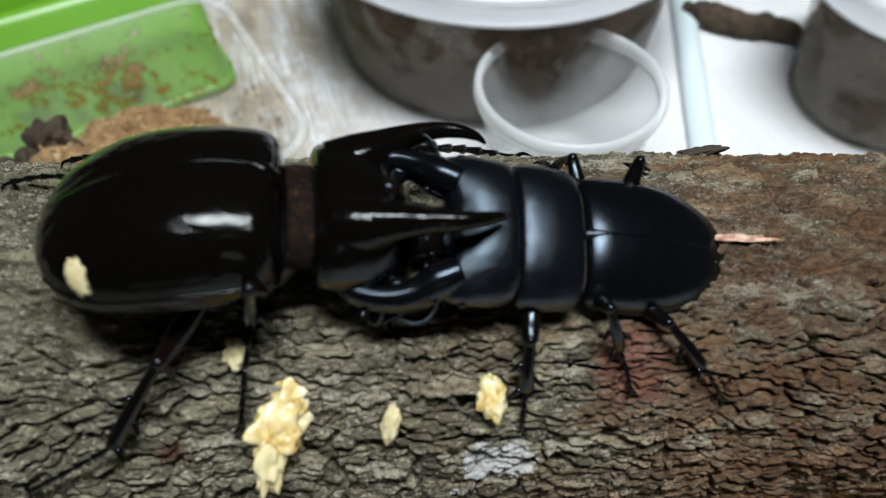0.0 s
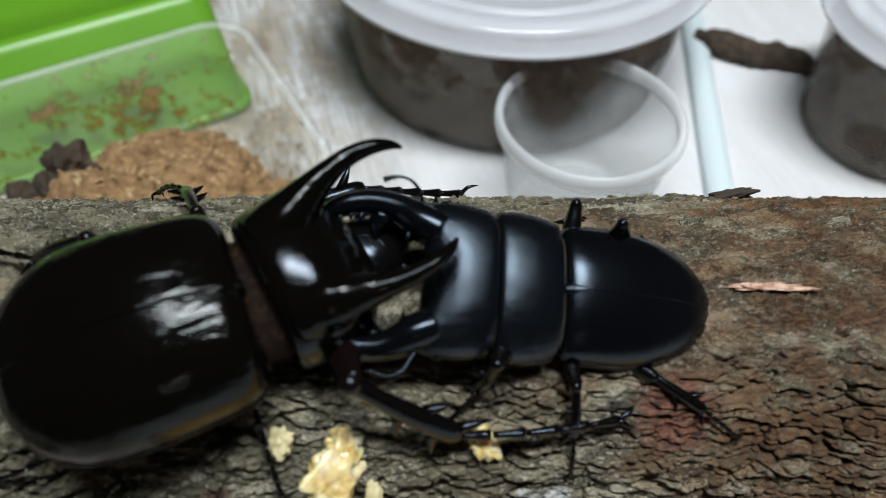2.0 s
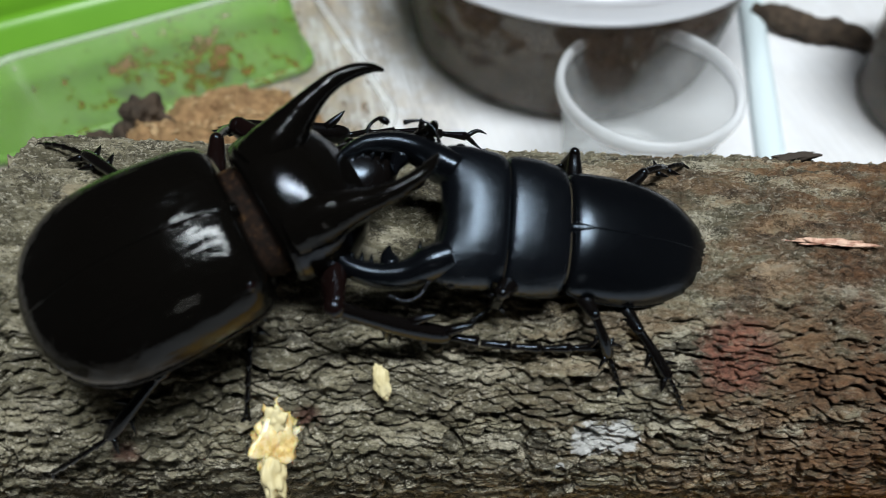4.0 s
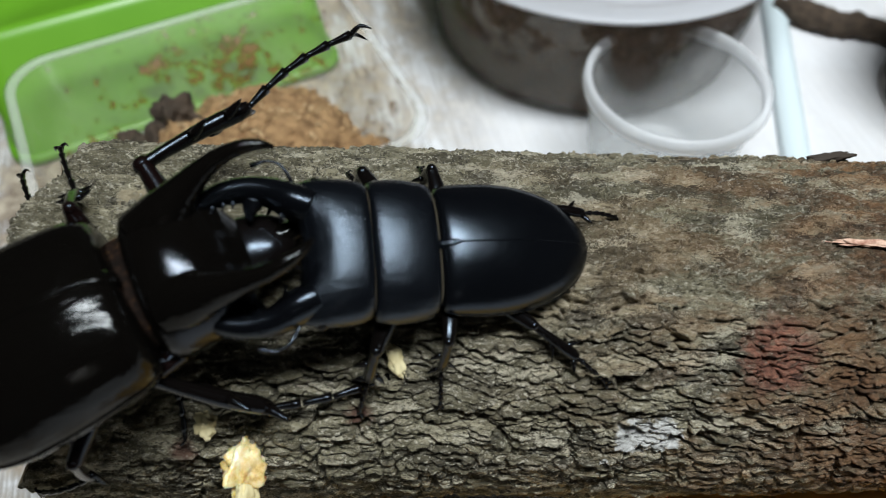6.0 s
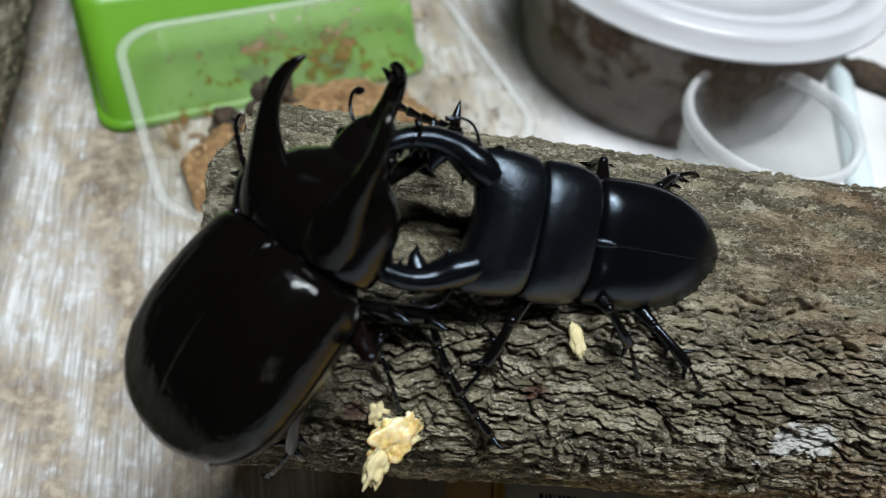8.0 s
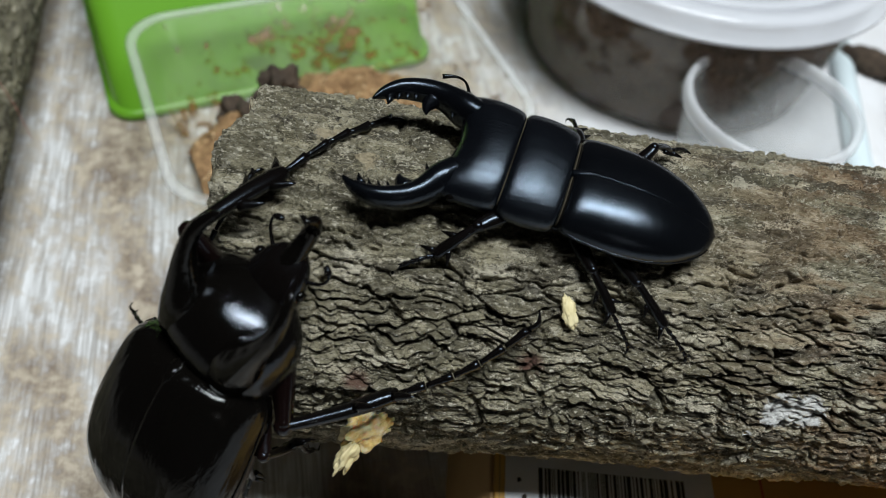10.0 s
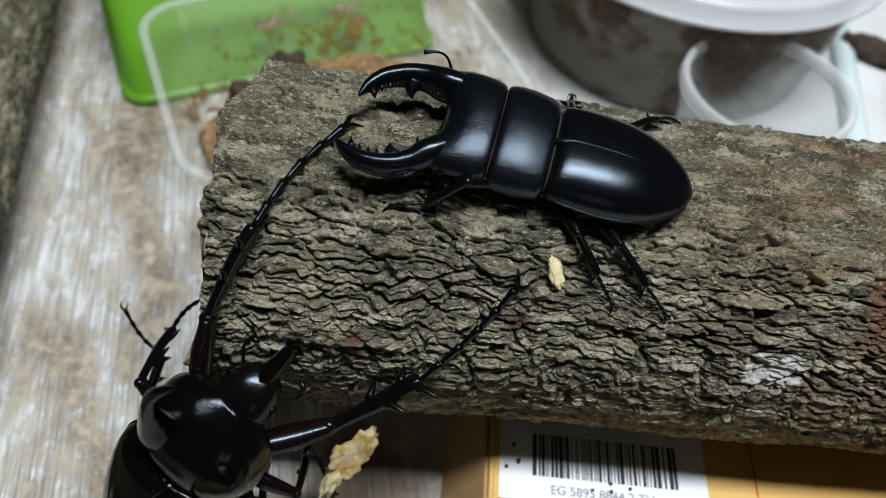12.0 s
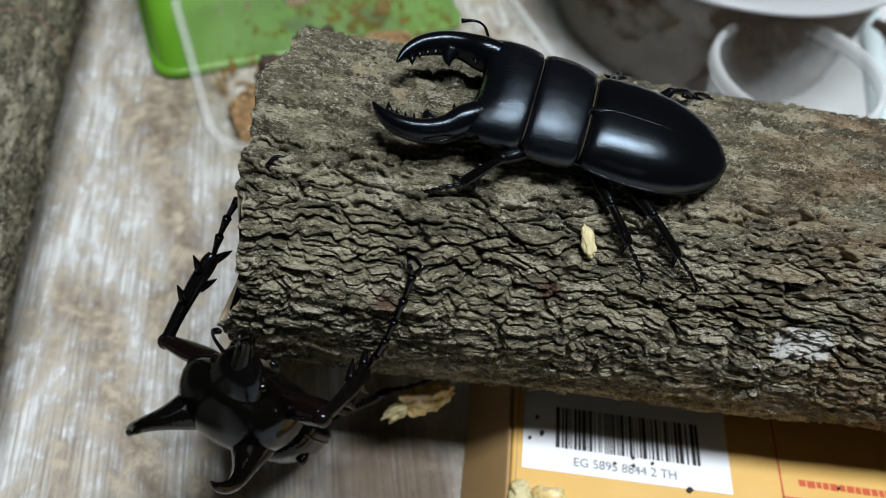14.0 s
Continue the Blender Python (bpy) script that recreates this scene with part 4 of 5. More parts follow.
bm = morsel(0.0060, 0.0018, 0.0013, 41.0, 0.5)
tagged(part("bark_flake", bm, crumb_mat, None, "", LOG @ pose(0.0208, 0.0312, 0.0295, -44, 0, 8)), "dark loose flake of bark on the log", "bark flake", "loose flakes on the log")
splinter = material("pinkish_splinter", rough=0.7)
n = Nodes(splinter)
n.colour(n.ramp(n.noise(500.0, 4.0), (0.36, (0.30, 0.13, 0.08)), (0.62, (0.70, 0.48, 0.36))))
bm = morsel(0.0070, 0.0008, 0.0005, 43.0, 0.9)
tagged(part("bark_flake", bm, splinter, None, "", LOG @ pose(0.0125, -0.0062, 0.0424, 8, 0, -3)), "pinkish raised splinter of bark on the log", "bark flake", "loose flakes on the log")


# ---- what moves ----
def motions():
    rhino_rows = [
        (0.0, pose(-0.0257, 0.0808, 0.1102, -3.8, 14.9, 10.5)),
        (0.5, pose(-0.0291, 0.0845, 0.1096, 2.3, 9.1, 31.0)),
        (1.0, pose(-0.0337, 0.0834, 0.1110, -0.7, 7.3, 28.9)),
        (1.5, pose(-0.0369, 0.0820, 0.1104, -0.2, 5.8, 32.0)),
        (2.0, pose(-0.0406, 0.0759, 0.1095, 18.6, -2.9, 33.4)),
        (2.5, pose(-0.0444, 0.0758, 0.1102, 15.1, 1.8, 38.2)),
        (5.0, pose(-0.0642, 0.0722, 0.1128, 21.1, -10.2, 34.5)),
        (5.5, pose(-0.0659, 0.0645, 0.1124, 20.0, 1.4, 33.7)),
        (6.0, pose(-0.0875, 0.0588, 0.1096, 14.5, -7.5, 29.2)),
        (6.5, pose(-0.0969, 0.0526, 0.1103, 16.2, -16.3, 35.7)),
        (7.0, pose(-0.1016, 0.0564, 0.1110, 5.7, -22.3, 56.0)),
        (7.5, pose(-0.0980, 0.0574, 0.1154, 3.2, -36.1, 54.9)),
        (8.0, pose(-0.0942, 0.0567, 0.1090, -6.7, -44.3, 63.4)),
        (8.2, pose(-0.0955, 0.0530, 0.1072, -5.6, -33.0, 68.3)),
        (9.2, pose(-0.1090, 0.0470, 0.0965, 12.0, -43.0, 52.0)),
        (10.3, pose(-0.1129, 0.0397, 0.0813, 32.2, -54.7, 30.0)),
        (10.5, pose(-0.1157, 0.0375, 0.0796, 35.8, -51.9, 36.0)),
        (11.0, pose(-0.1143, 0.0320, 0.0717, 26.0, -58.4, 33.1)),
        (11.5, pose(-0.1145, 0.0247, 0.0577, 41.3, -56.2, 28.2)),
        (12.0, pose(-0.1133, 0.0228, 0.0584, 51.4, -60.5, 15.5)),
        (12.5, pose(-0.1141, 0.0250, 0.0661, 84.0, -66.0, -16.5)),
        (13.0, pose(-0.1102, 0.0261, 0.0687, 112.9, -66.8, -44.9)),
        (13.2, pose(-0.1105, 0.0269, 0.0687, 116.2, -66.8, -48.3)),
        (13.4, pose(-0.1106, 0.0282, 0.0681, 123.6, -68.4, -56.8)),
        (13.5, pose(-0.1106, 0.0282, 0.0681, 123.6, -68.4, -56.8)),
        (13.7, pose(-0.1105, 0.0280, 0.0588, 159.8, -63.8, -90.7)),
        (14.0, pose(-0.1111, 0.0298, 0.0568, 164.8, -60.5, -93.1)),
    ]
    # the hind body swings on the neck joint: seconds, yaw, pitch
    bends = [(0.0, -3, -13), (0.5, -4, -3), (1.0, -3, 1), (1.5, -2, 1), (2.0, -9, -2), (2.5, -6, -8), (5.0, -4, -2), (5.5, -4, -4), (6.0, 6, 1), (6.5, 1, 3), (7.0, -8, 4), (7.5, -2, 8), (8.0, -3, 15), (8.2, -7, 7), (9.2, 0, 13), (10.3, 24, 2), (10.5, 28, -2), (11.0, 16, -8), (11.5, 22, 8), (12.0, 18, 6), (12.5, 4, 0), (13.0, 5, 0), (13.2, 4, 1), (13.4, 4, 0), (13.5, 4, 0), (13.7, 0, 5), (14.0, -1, 7)]
    stag_rows = [
        (0.0, pose(0.0259, 0.0858, 0.1057, -21.3, -16.2, -171.7)),
        (0.5, pose(0.0229, 0.0874, 0.1065, -13.7, -15.5, -178.4)),
        (1.0, pose(0.0187, 0.0842, 0.1086, -12.8, -16.7, -179.3)),
        (1.5, pose(0.0148, 0.0853, 0.1073, -16.6, -18.2, 179.4)),
        (2.0, pose(0.0137, 0.0839, 0.1075, -26.8, -16.1, -173.2)),
        (2.5, pose(0.0097, 0.0836, 0.1085, -19.4, -16.1, -172.2)),
        (5.0, pose(-0.0077, 0.0819, 0.1077, -25.0, -17.8, -171.9)),
        (5.5, pose(-0.0168, 0.0792, 0.1081, -23.9, -12.6, -166.6)),
        (6.0, pose(-0.0346, 0.0735, 0.1119, -23.2, -14.1, -162.7)),
        (6.5, pose(-0.0443, 0.0707, 0.1118, -14.0, -12.1, -161.8)),
        (7.0, pose(-0.0516, 0.0739, 0.1139, -41.0, -14.0, -156.9)),
        (7.5, pose(-0.0501, 0.0754, 0.1122, -44.7, -15.7, -164.1)),
        (8.0, pose(-0.0447, 0.0735, 0.1106, -46.0, -16.6, -164.6)),
        (8.2, pose(-0.0475, 0.0711, 0.1092, -20.3, -12.5, -167.6)),
        (10.3, pose(-0.0461, 0.0800, 0.1092, -8.0, -6.8, 171.2)),
        (11.0, pose(-0.0461, 0.0800, 0.1092, -8.0, -6.8, 171.2)),
        (11.7, pose(-0.0471, 0.0791, 0.1092, -11.0, -7.6, 177.5)),
        (14.0, pose(-0.0471, 0.0791, 0.1092, -11.0, -7.6, 177.5)),
    ]
    # seconds, opening of the far and of the near jaw, and how far both hang down
    jaw_rows = [(0.0, 8, 8, 18), (5.0, 10, 8, 18), (6.0, 8, 6, 16), (7.0, 4, 8, 8), (8.2, 8, 8, 6), (10.3, 0, 38, 5), (11.0, 0, 38, 5), (11.7, -13, 23, 5), (14.0, -13, 23, 5)]
    rhino_feet = {
        (0, -1): [(0.0, 0.0040, 0.0780, 0.1060), (0.5, 0.0236, 0.0661, 0.0972), (1.0, 0.0072, 0.0610, 0.0948), (1.5, 0.0064, 0.0643, 0.0978), (2.0, 0.0229, 0.0640, 0.0956), (2.5, 0.0200, 0.0646, 0.0964), (5.0, 0.0018, 0.0618, 0.0962), (5.5, -0.0020, 0.0611, 0.0961), (6.0, -0.0551, 0.0512, 0.0933), (6.5, -0.0361, 0.0459, 0.0806), (7.0, -0.0421, 0.0477, 0.0858), (7.5, -0.0396, 0.0464, 0.0826), (8.0, -0.0615, 0.0465, 0.0878), (8.2, -0.0721, 0.0647, 0.1055), (10.3, -0.0486, 0.0530, 0.0944), (10.5, -0.0488, 0.0530, 0.0944), (11.0, -0.0514, 0.0508, 0.0923), (11.5, -0.0517, 0.0523, 0.0939), (12.0, -0.0521, 0.0508, 0.0923), (12.5, -0.0550, 0.0480, 0.0890), (13.0, -0.0626, 0.0483, 0.0909), (13.4, -0.0642, 0.0501, 0.0934), (13.5, -0.0642, 0.0501, 0.0934), (14.0, -0.0782, 0.0464, 0.0910)],
        (0, 1): [(0.0, 0.0060, 0.1180, 0.0985), (2.5, -0.0180, 0.1190, 0.0985), (5.0, -0.0094, 0.1218, 0.0951), (5.5, -0.0232, 0.1066, 0.1043), (6.0, -0.0581, 0.1245, 0.1250), (6.5, -0.0576, 0.1149, 0.1006), (7.0, -0.0968, 0.0977, 0.1078), (7.5, -0.0968, 0.1112, 0.1008), (7.9, -0.0990, 0.1100, 0.1010), (8.2, -0.0754, 0.1061, 0.1300), (10.3, -0.0918, 0.0935, 0.1091), (10.5, -0.0904, 0.0915, 0.1096), (11.0, -0.1081, 0.0666, 0.1089), (11.5, -0.0939, 0.0715, 0.1094), (12.0, -0.0960, 0.0735, 0.1099), (12.5, -0.0955, 0.0723, 0.1097), (13.0, -0.0995, 0.0711, 0.1096), (13.4, -0.1002, 0.0692, 0.1092), (13.5, -0.1002, 0.0692, 0.1092), (13.7, -0.1165, 0.0531, 0.1029), (14.0, -0.1138, 0.0572, 0.1053)],
        (1, -1): [(0.0, -0.0341, 0.0530, 0.0920), (0.5, -0.0325, 0.0531, 0.0920), (1.0, -0.0333, 0.0522, 0.0909), (1.5, -0.0342, 0.0521, 0.0909), (2.0, -0.0351, 0.0502, 0.0884), (2.5, -0.0332, 0.0488, 0.0857), (5.0, -0.0720, 0.0455, 0.0884), (5.5, -0.0691, 0.0408, 0.0772), (6.0, -0.0829, 0.0430, 0.0865), (6.5, -0.0822, 0.0445, 0.0889), (7.0, -0.0805, 0.0430, 0.0860), (7.5, -0.0821, 0.0421, 0.0845), (8.0, -0.0749, 0.0420, 0.0824), (8.2, -0.0742, 0.0428, 0.0839), (10.3, -0.0982, 0.0384, 0.0454), (11.0, -0.0829, 0.0299, 0.0346), (12.0, -0.0922, 0.0292, 0.0351), (12.5, -0.1037, 0.0413, 0.0484), (13.0, -0.1000, 0.0465, 0.0350), (13.4, -0.0983, 0.0468, 0.0350), (13.5, -0.0983, 0.0468, 0.0350), (14.0, -0.0784, 0.0453, 0.0350)],
        (1, 1): [(0.0, -0.0849, 0.1079, 0.1028), (2.5, -0.0715, 0.1170, 0.0970), (5.0, -0.0747, 0.1176, 0.0988), (6.0, -0.1196, 0.0945, 0.1120), (6.5, -0.1420, 0.0960, 0.1180), (7.0, -0.1221, 0.0790, 0.1116), (8.2, -0.1215, 0.0882, 0.1107), (10.3, -0.1154, 0.0646, 0.1087), (11.0, -0.1317, 0.0733, 0.0597), (12.0, -0.1315, 0.0638, 0.0524), (12.5, -0.1230, 0.0486, 0.0702), (13.0, -0.1342, 0.0530, 0.0708), (13.5, -0.1308, 0.0493, 0.0585), (14.0, -0.1246, 0.0560, 0.0542)],
        (2, -1): [(0.0, -0.0727, 0.0430, 0.0839), (0.5, -0.0706, 0.0458, 0.0886), (1.0, -0.0801, 0.0479, 0.0933), (1.5, -0.0829, 0.0508, 0.0969), (2.0, -0.0831, 0.0490, 0.0951), (2.5, -0.0928, 0.0388, 0.0796), (5.0, -0.1033, 0.0359, 0.0730), (5.5, -0.1098, 0.0398, 0.0867), (6.0, -0.1154, 0.0341, 0.0699), (6.5, -0.1254, 0.0206, 0.0300), (6.7, -0.1258, 0.0217, 0.0300), (7.0, -0.0945, 0.0396, 0.0300), (7.5, -0.1055, 0.0375, 0.0460), (8.2, -0.1055, 0.0337, 0.0480), (10.3, -0.1157, 0.0280, 0.0210), (11.0, -0.0833, 0.0316, 0.0296), (12.0, -0.0931, 0.0315, 0.0306), (12.5, -0.1060, 0.0380, 0.0150), (14.0, -0.0960, 0.0450, 0.0150)],
        (2, 1): [(0.0, -0.0847, 0.0958, 0.1084), (2.5, -0.1019, 0.0850, 0.1107), (5.0, -0.1527, 0.1252, 0.0885), (5.5, -0.1258, 0.0943, 0.1091), (6.0, -0.1499, 0.1153, 0.0940), (6.5, -0.1685, 0.1322, 0.0964), (7.0, -0.1606, 0.0999, 0.0552), (8.2, -0.1641, 0.0885, 0.0214), (10.3, -0.1632, 0.0704, 0.0443), (11.0, -0.1623, 0.0590, 0.0495), (12.0, -0.1544, 0.0578, 0.0425), (13.0, -0.1300, 0.0560, 0.0200), (14.0, -0.1280, 0.0560, 0.0200)],
    }
    stag_feet = {
        (0, 1): [(0.0, 0.0176, 0.0575, 0.0892), (0.5, 0.0125, 0.0641, 0.0968), (1.0, -0.0043, 0.0632, 0.0981), (1.5, -0.0036, 0.0636, 0.0983), (2.0, -0.0037, 0.0629, 0.0978), (2.5, -0.0115, 0.0670, 0.1014), (5.0, -0.0231, 0.0627, 0.0998), (5.5, -0.0300, 0.0576, 0.0965), (6.0, -0.0469, 0.0501, 0.0905), (6.5, -0.0624, 0.0486, 0.0911), (7.0, -0.0608, 0.0493, 0.0918), (7.5, -0.0643, 0.0451, 0.0861), (8.2, -0.0624, 0.0460, 0.0872), (10.3, -0.0789, 0.0591, 0.1031), (11.0, -0.0773, 0.0602, 0.1036), (11.7, -0.0794, 0.0622, 0.1048), (14.0, -0.0782, 0.0583, 0.1025)],
        (1, 1): [(0.0, 0.0377, 0.0631, 0.0927), (0.5, 0.0369, 0.0635, 0.0932), (1.0, 0.0361, 0.0624, 0.0922), (1.5, 0.0193, 0.0565, 0.0876), (2.0, 0.0187, 0.0570, 0.0883), (2.5, 0.0192, 0.0574, 0.0889), (5.0, 0.0098, 0.0589, 0.0922), (5.5, 0.0099, 0.0591, 0.0924), (6.0, -0.0308, 0.0520, 0.0903), (6.5, -0.0304, 0.0522, 0.0904), (7.0, -0.0280, 0.0545, 0.0929), (7.5, -0.0281, 0.0544, 0.0928), (8.2, -0.0275, 0.0546, 0.0930), (10.3, -0.0277, 0.0542, 0.0925), (11.0, -0.0279, 0.0544, 0.0928), (14.0, -0.0277, 0.0541, 0.0924)],
        (2, 1): [(0.0, 0.0553, 0.0631, 0.0901), (0.5, 0.0549, 0.0624, 0.0893), (1.0, 0.0549, 0.0624, 0.0893), (1.5, 0.0544, 0.0632, 0.0904), (2.0, 0.0524, 0.0629, 0.0903), (2.5, 0.0288, 0.0551, 0.0831), (5.0, 0.0254, 0.0584, 0.0891), (5.5, 0.0260, 0.0583, 0.0889), (6.0, 0.0045, 0.0577, 0.0916), (6.5, -0.0112, 0.0653, 0.1003), (7.0, -0.0146, 0.0542, 0.0904), (7.5, -0.0139, 0.0542, 0.0902), (8.2, -0.0128, 0.0543, 0.0902), (10.3, -0.0140, 0.0545, 0.0907), (11.0, -0.0143, 0.0543, 0.0905), (14.0, -0.0143, 0.0546, 0.0908)],
        (2, -1): [(0.0, 0.0448, 0.1134, 0.1016), (0.5, 0.0450, 0.1095, 0.1032), (1.5, 0.0407, 0.1088, 0.1035), (2.0, 0.0339, 0.1007, 0.1056), (2.5, 0.0287, 0.1095, 0.1032), (5.0, 0.0276, 0.1124, 0.1020), (5.5, 0.0113, 0.0986, 0.1064), (6.0, 0.0037, 0.0906, 0.1072), (6.5, -0.0171, 0.1058, 0.1047), (7.0, -0.0155, 0.1070, 0.1042), (7.5, -0.0151, 0.1052, 0.1049), (8.2, -0.0158, 0.1052, 0.1049), (10.3, -0.0169, 0.1063, 0.1045), (11.0, -0.0153, 0.1086, 0.1034), (14.0, -0.0161, 0.1067, 0.1043)],
        (1, -1): [(0.0, 0.0224, 0.1129, 0.1017), (1.0, 0.0250, 0.1113, 0.1024), (1.5, 0.0210, 0.1075, 0.1040), (2.0, 0.0216, 0.1073, 0.1041), (2.5, 0.0189, 0.1111, 0.1025), (5.0, -0.0090, 0.1069, 0.1042), (5.5, -0.0114, 0.1097, 0.1029), (6.0, -0.0399, 0.1017, 0.1062), (6.5, -0.0465, 0.1015, 0.1063), (7.0, -0.0552, 0.1132, 0.1004), (7.5, -0.0377, 0.1011, 0.1064), (8.2, -0.0382, 0.1015, 0.1063), (10.3, -0.0451, 0.1167, 0.1006), (14.0, -0.0377, 0.1150, 0.1004)],
        (0, -1): [(0.0, -0.0023, 0.1083, 0.1037), (2.5, -0.0182, 0.1133, 0.1008), (5.0, -0.0302, 0.1105, 0.1022), (5.5, -0.0233, 0.1089, 0.1032), (6.0, -0.0551, 0.0962, 0.1080), (6.5, -0.0637, 0.0995, 0.1071), (7.5, -0.0699, 0.1141, 0.1014), (8.2, -0.0625, 0.0935, 0.1087), (10.3, -0.0723, 0.1154, 0.1035), (14.0, -0.0688, 0.1136, 0.1038)],
    }
    # where the knees point while the beetle hangs
    rhino_knees = {
        (0, 1): [(0.0, -0.0100, 0.1030, 0.1080), (2.5, -0.0360, 0.1020, 0.1095), (5.0, -0.0663, 0.0883, 0.1210), (5.5, -0.0663, 0.0883, 0.1210), (6.0, -0.0909, 0.0781, 0.1220), (6.5, -0.0897, 0.0787, 0.1218), (7.3, -0.0930, 0.0800, 0.1220), (8.2, -0.0790, 0.0718, 0.1250), (10.3, -0.1220, 0.0441, 0.1112), (10.5, -0.1222, 0.0411, 0.1087), (10.9, -0.1289, 0.0410, 0.0877), (11.5, -0.1276, 0.0364, 0.0832), (12.0, -0.1213, 0.0362, 0.0848), (12.5, -0.1224, 0.0399, 0.0791), (13.0, -0.1246, 0.0380, 0.0780), (13.4, -0.1245, 0.0388, 0.0754), (13.5, -0.1245, 0.0388, 0.0754), (13.7, -0.1361, 0.0296, 0.0669), (14.0, -0.1363, 0.0319, 0.0638)],
        (0, -1): [(0.0, -0.0095, 0.0700, 0.1090), (0.5, -0.0128, 0.0678, 0.1148), (1.0, -0.0223, 0.0678, 0.1156), (1.5, -0.0137, 0.0689, 0.1154), (2.0, -0.0190, 0.0608, 0.1119), (2.5, -0.0253, 0.0614, 0.1128), (5.0, -0.0435, 0.0581, 0.1126), (5.5, -0.0480, 0.0528, 0.1096), (6.0, -0.0780, 0.0473, 0.1087), (6.5, -0.0798, 0.0433, 0.1053), (7.0, -0.0862, 0.0502, 0.1118), (7.5, -0.0794, 0.0512, 0.1118), (8.0, -0.0857, 0.0511, 0.1123), (10.3, -0.0942, 0.0269, 0.0808), (10.5, -0.0937, 0.0269, 0.0806), (10.9, -0.0948, 0.0283, 0.0575), (11.5, -0.0903, 0.0253, 0.0543), (12.0, -0.0886, 0.0254, 0.0563), (12.5, -0.0958, 0.0182, 0.0579), (13.0, -0.0941, 0.0170, 0.0597), (13.4, -0.0949, 0.0171, 0.0605), (13.5, -0.0949, 0.0171, 0.0605), (14.0, -0.0937, 0.0122, 0.0731)],
        (1, 1): [(11.5, -0.1358, 0.0347, 0.0642), (12.5, -0.1332, 0.0294, 0.0744), (13.0, -0.1336, 0.0254, 0.0712), (13.5, -0.1325, 0.0268, 0.0650), (14.0, -0.1312, 0.0372, 0.0588)],
        (1, -1): [(11.5, -0.0976, 0.0171, 0.0481), (12.5, -0.1024, 0.0162, 0.0527), (13.0, -0.0963, 0.0299, 0.0504), (13.4, -0.0962, 0.0328, 0.0512), (13.5, -0.0962, 0.0328, 0.0512), (14.0, -0.0923, 0.0306, 0.0401)],
    }
    rhino_ankles = {
        (0, 1): [(0.0, -0.0010, 0.1110, 0.1040), (2.5, -0.0280, 0.1110, 0.1045), (5.0, -0.0544, 0.1023, 0.1098), (5.5, -0.0544, 0.1023, 0.1098), (6.0, -0.0755, 0.0990, 0.1250), (6.5, -0.0750, 0.0902, 0.1130), (7.3, -0.0900, 0.0950, 0.1130), (8.2, -0.0704, 0.0834, 0.1250), (10.3, -0.1103, 0.0655, 0.1124), (10.5, -0.1113, 0.0642, 0.1120), (10.9, -0.1092, 0.0593, 0.1087), (11.5, -0.1088, 0.0496, 0.1025), (12.0, -0.1079, 0.0506, 0.1032), (12.5, -0.1122, 0.0454, 0.1005), (13.0, -0.1164, 0.0430, 0.0986), (13.4, -0.1163, 0.0424, 0.0979), (13.5, -0.1163, 0.0424, 0.0979), (13.7, -0.1288, 0.0441, 0.0787), (14.0, -0.1293, 0.0476, 0.0761)],
        (0, -1): [(0.0, -0.0100, 0.0680, 0.1035), (0.5, 0.0020, 0.0581, 0.0975), (1.0, -0.0151, 0.0552, 0.0970), (1.5, -0.0027, 0.0662, 0.1043), (2.0, -0.0031, 0.0585, 0.0986), (2.5, -0.0066, 0.0575, 0.0982), (5.0, -0.0254, 0.0606, 0.1029), (5.5, -0.0263, 0.0550, 0.0984), (6.0, -0.0643, 0.0462, 0.0942), (6.5, -0.0619, 0.0461, 0.0937), (7.0, -0.0643, 0.0458, 0.0937), (7.5, -0.0601, 0.0505, 0.0985), (8.0, -0.0721, 0.0530, 0.1023), (10.3, -0.0758, 0.0378, 0.0815), (10.5, -0.0727, 0.0388, 0.0833), (10.9, -0.0760, 0.0368, 0.0745), (11.5, -0.0749, 0.0363, 0.0710), (12.0, -0.0675, 0.0379, 0.0750), (12.5, -0.0800, 0.0358, 0.0584), (13.0, -0.0784, 0.0355, 0.0639), (13.4, -0.0802, 0.0356, 0.0699), (13.5, -0.0802, 0.0356, 0.0699), (14.0, -0.0871, 0.0347, 0.0611)],
        (1, 1): [(11.5, -0.1414, 0.0539, 0.0427), (12.5, -0.1227, 0.0350, 0.0848), (13.0, -0.1284, 0.0366, 0.0821), (13.5, -0.1266, 0.0340, 0.0739), (14.0, -0.1249, 0.0502, 0.0582)],
        (1, -1): [(11.5, -0.0857, 0.0245, 0.0354), (12.5, -0.1042, 0.0381, 0.0459), (13.0, -0.0989, 0.0435, 0.0390), (13.4, -0.0976, 0.0447, 0.0377), (13.5, -0.0976, 0.0447, 0.0377), (14.0, -0.0829, 0.0438, 0.0323)],
    }
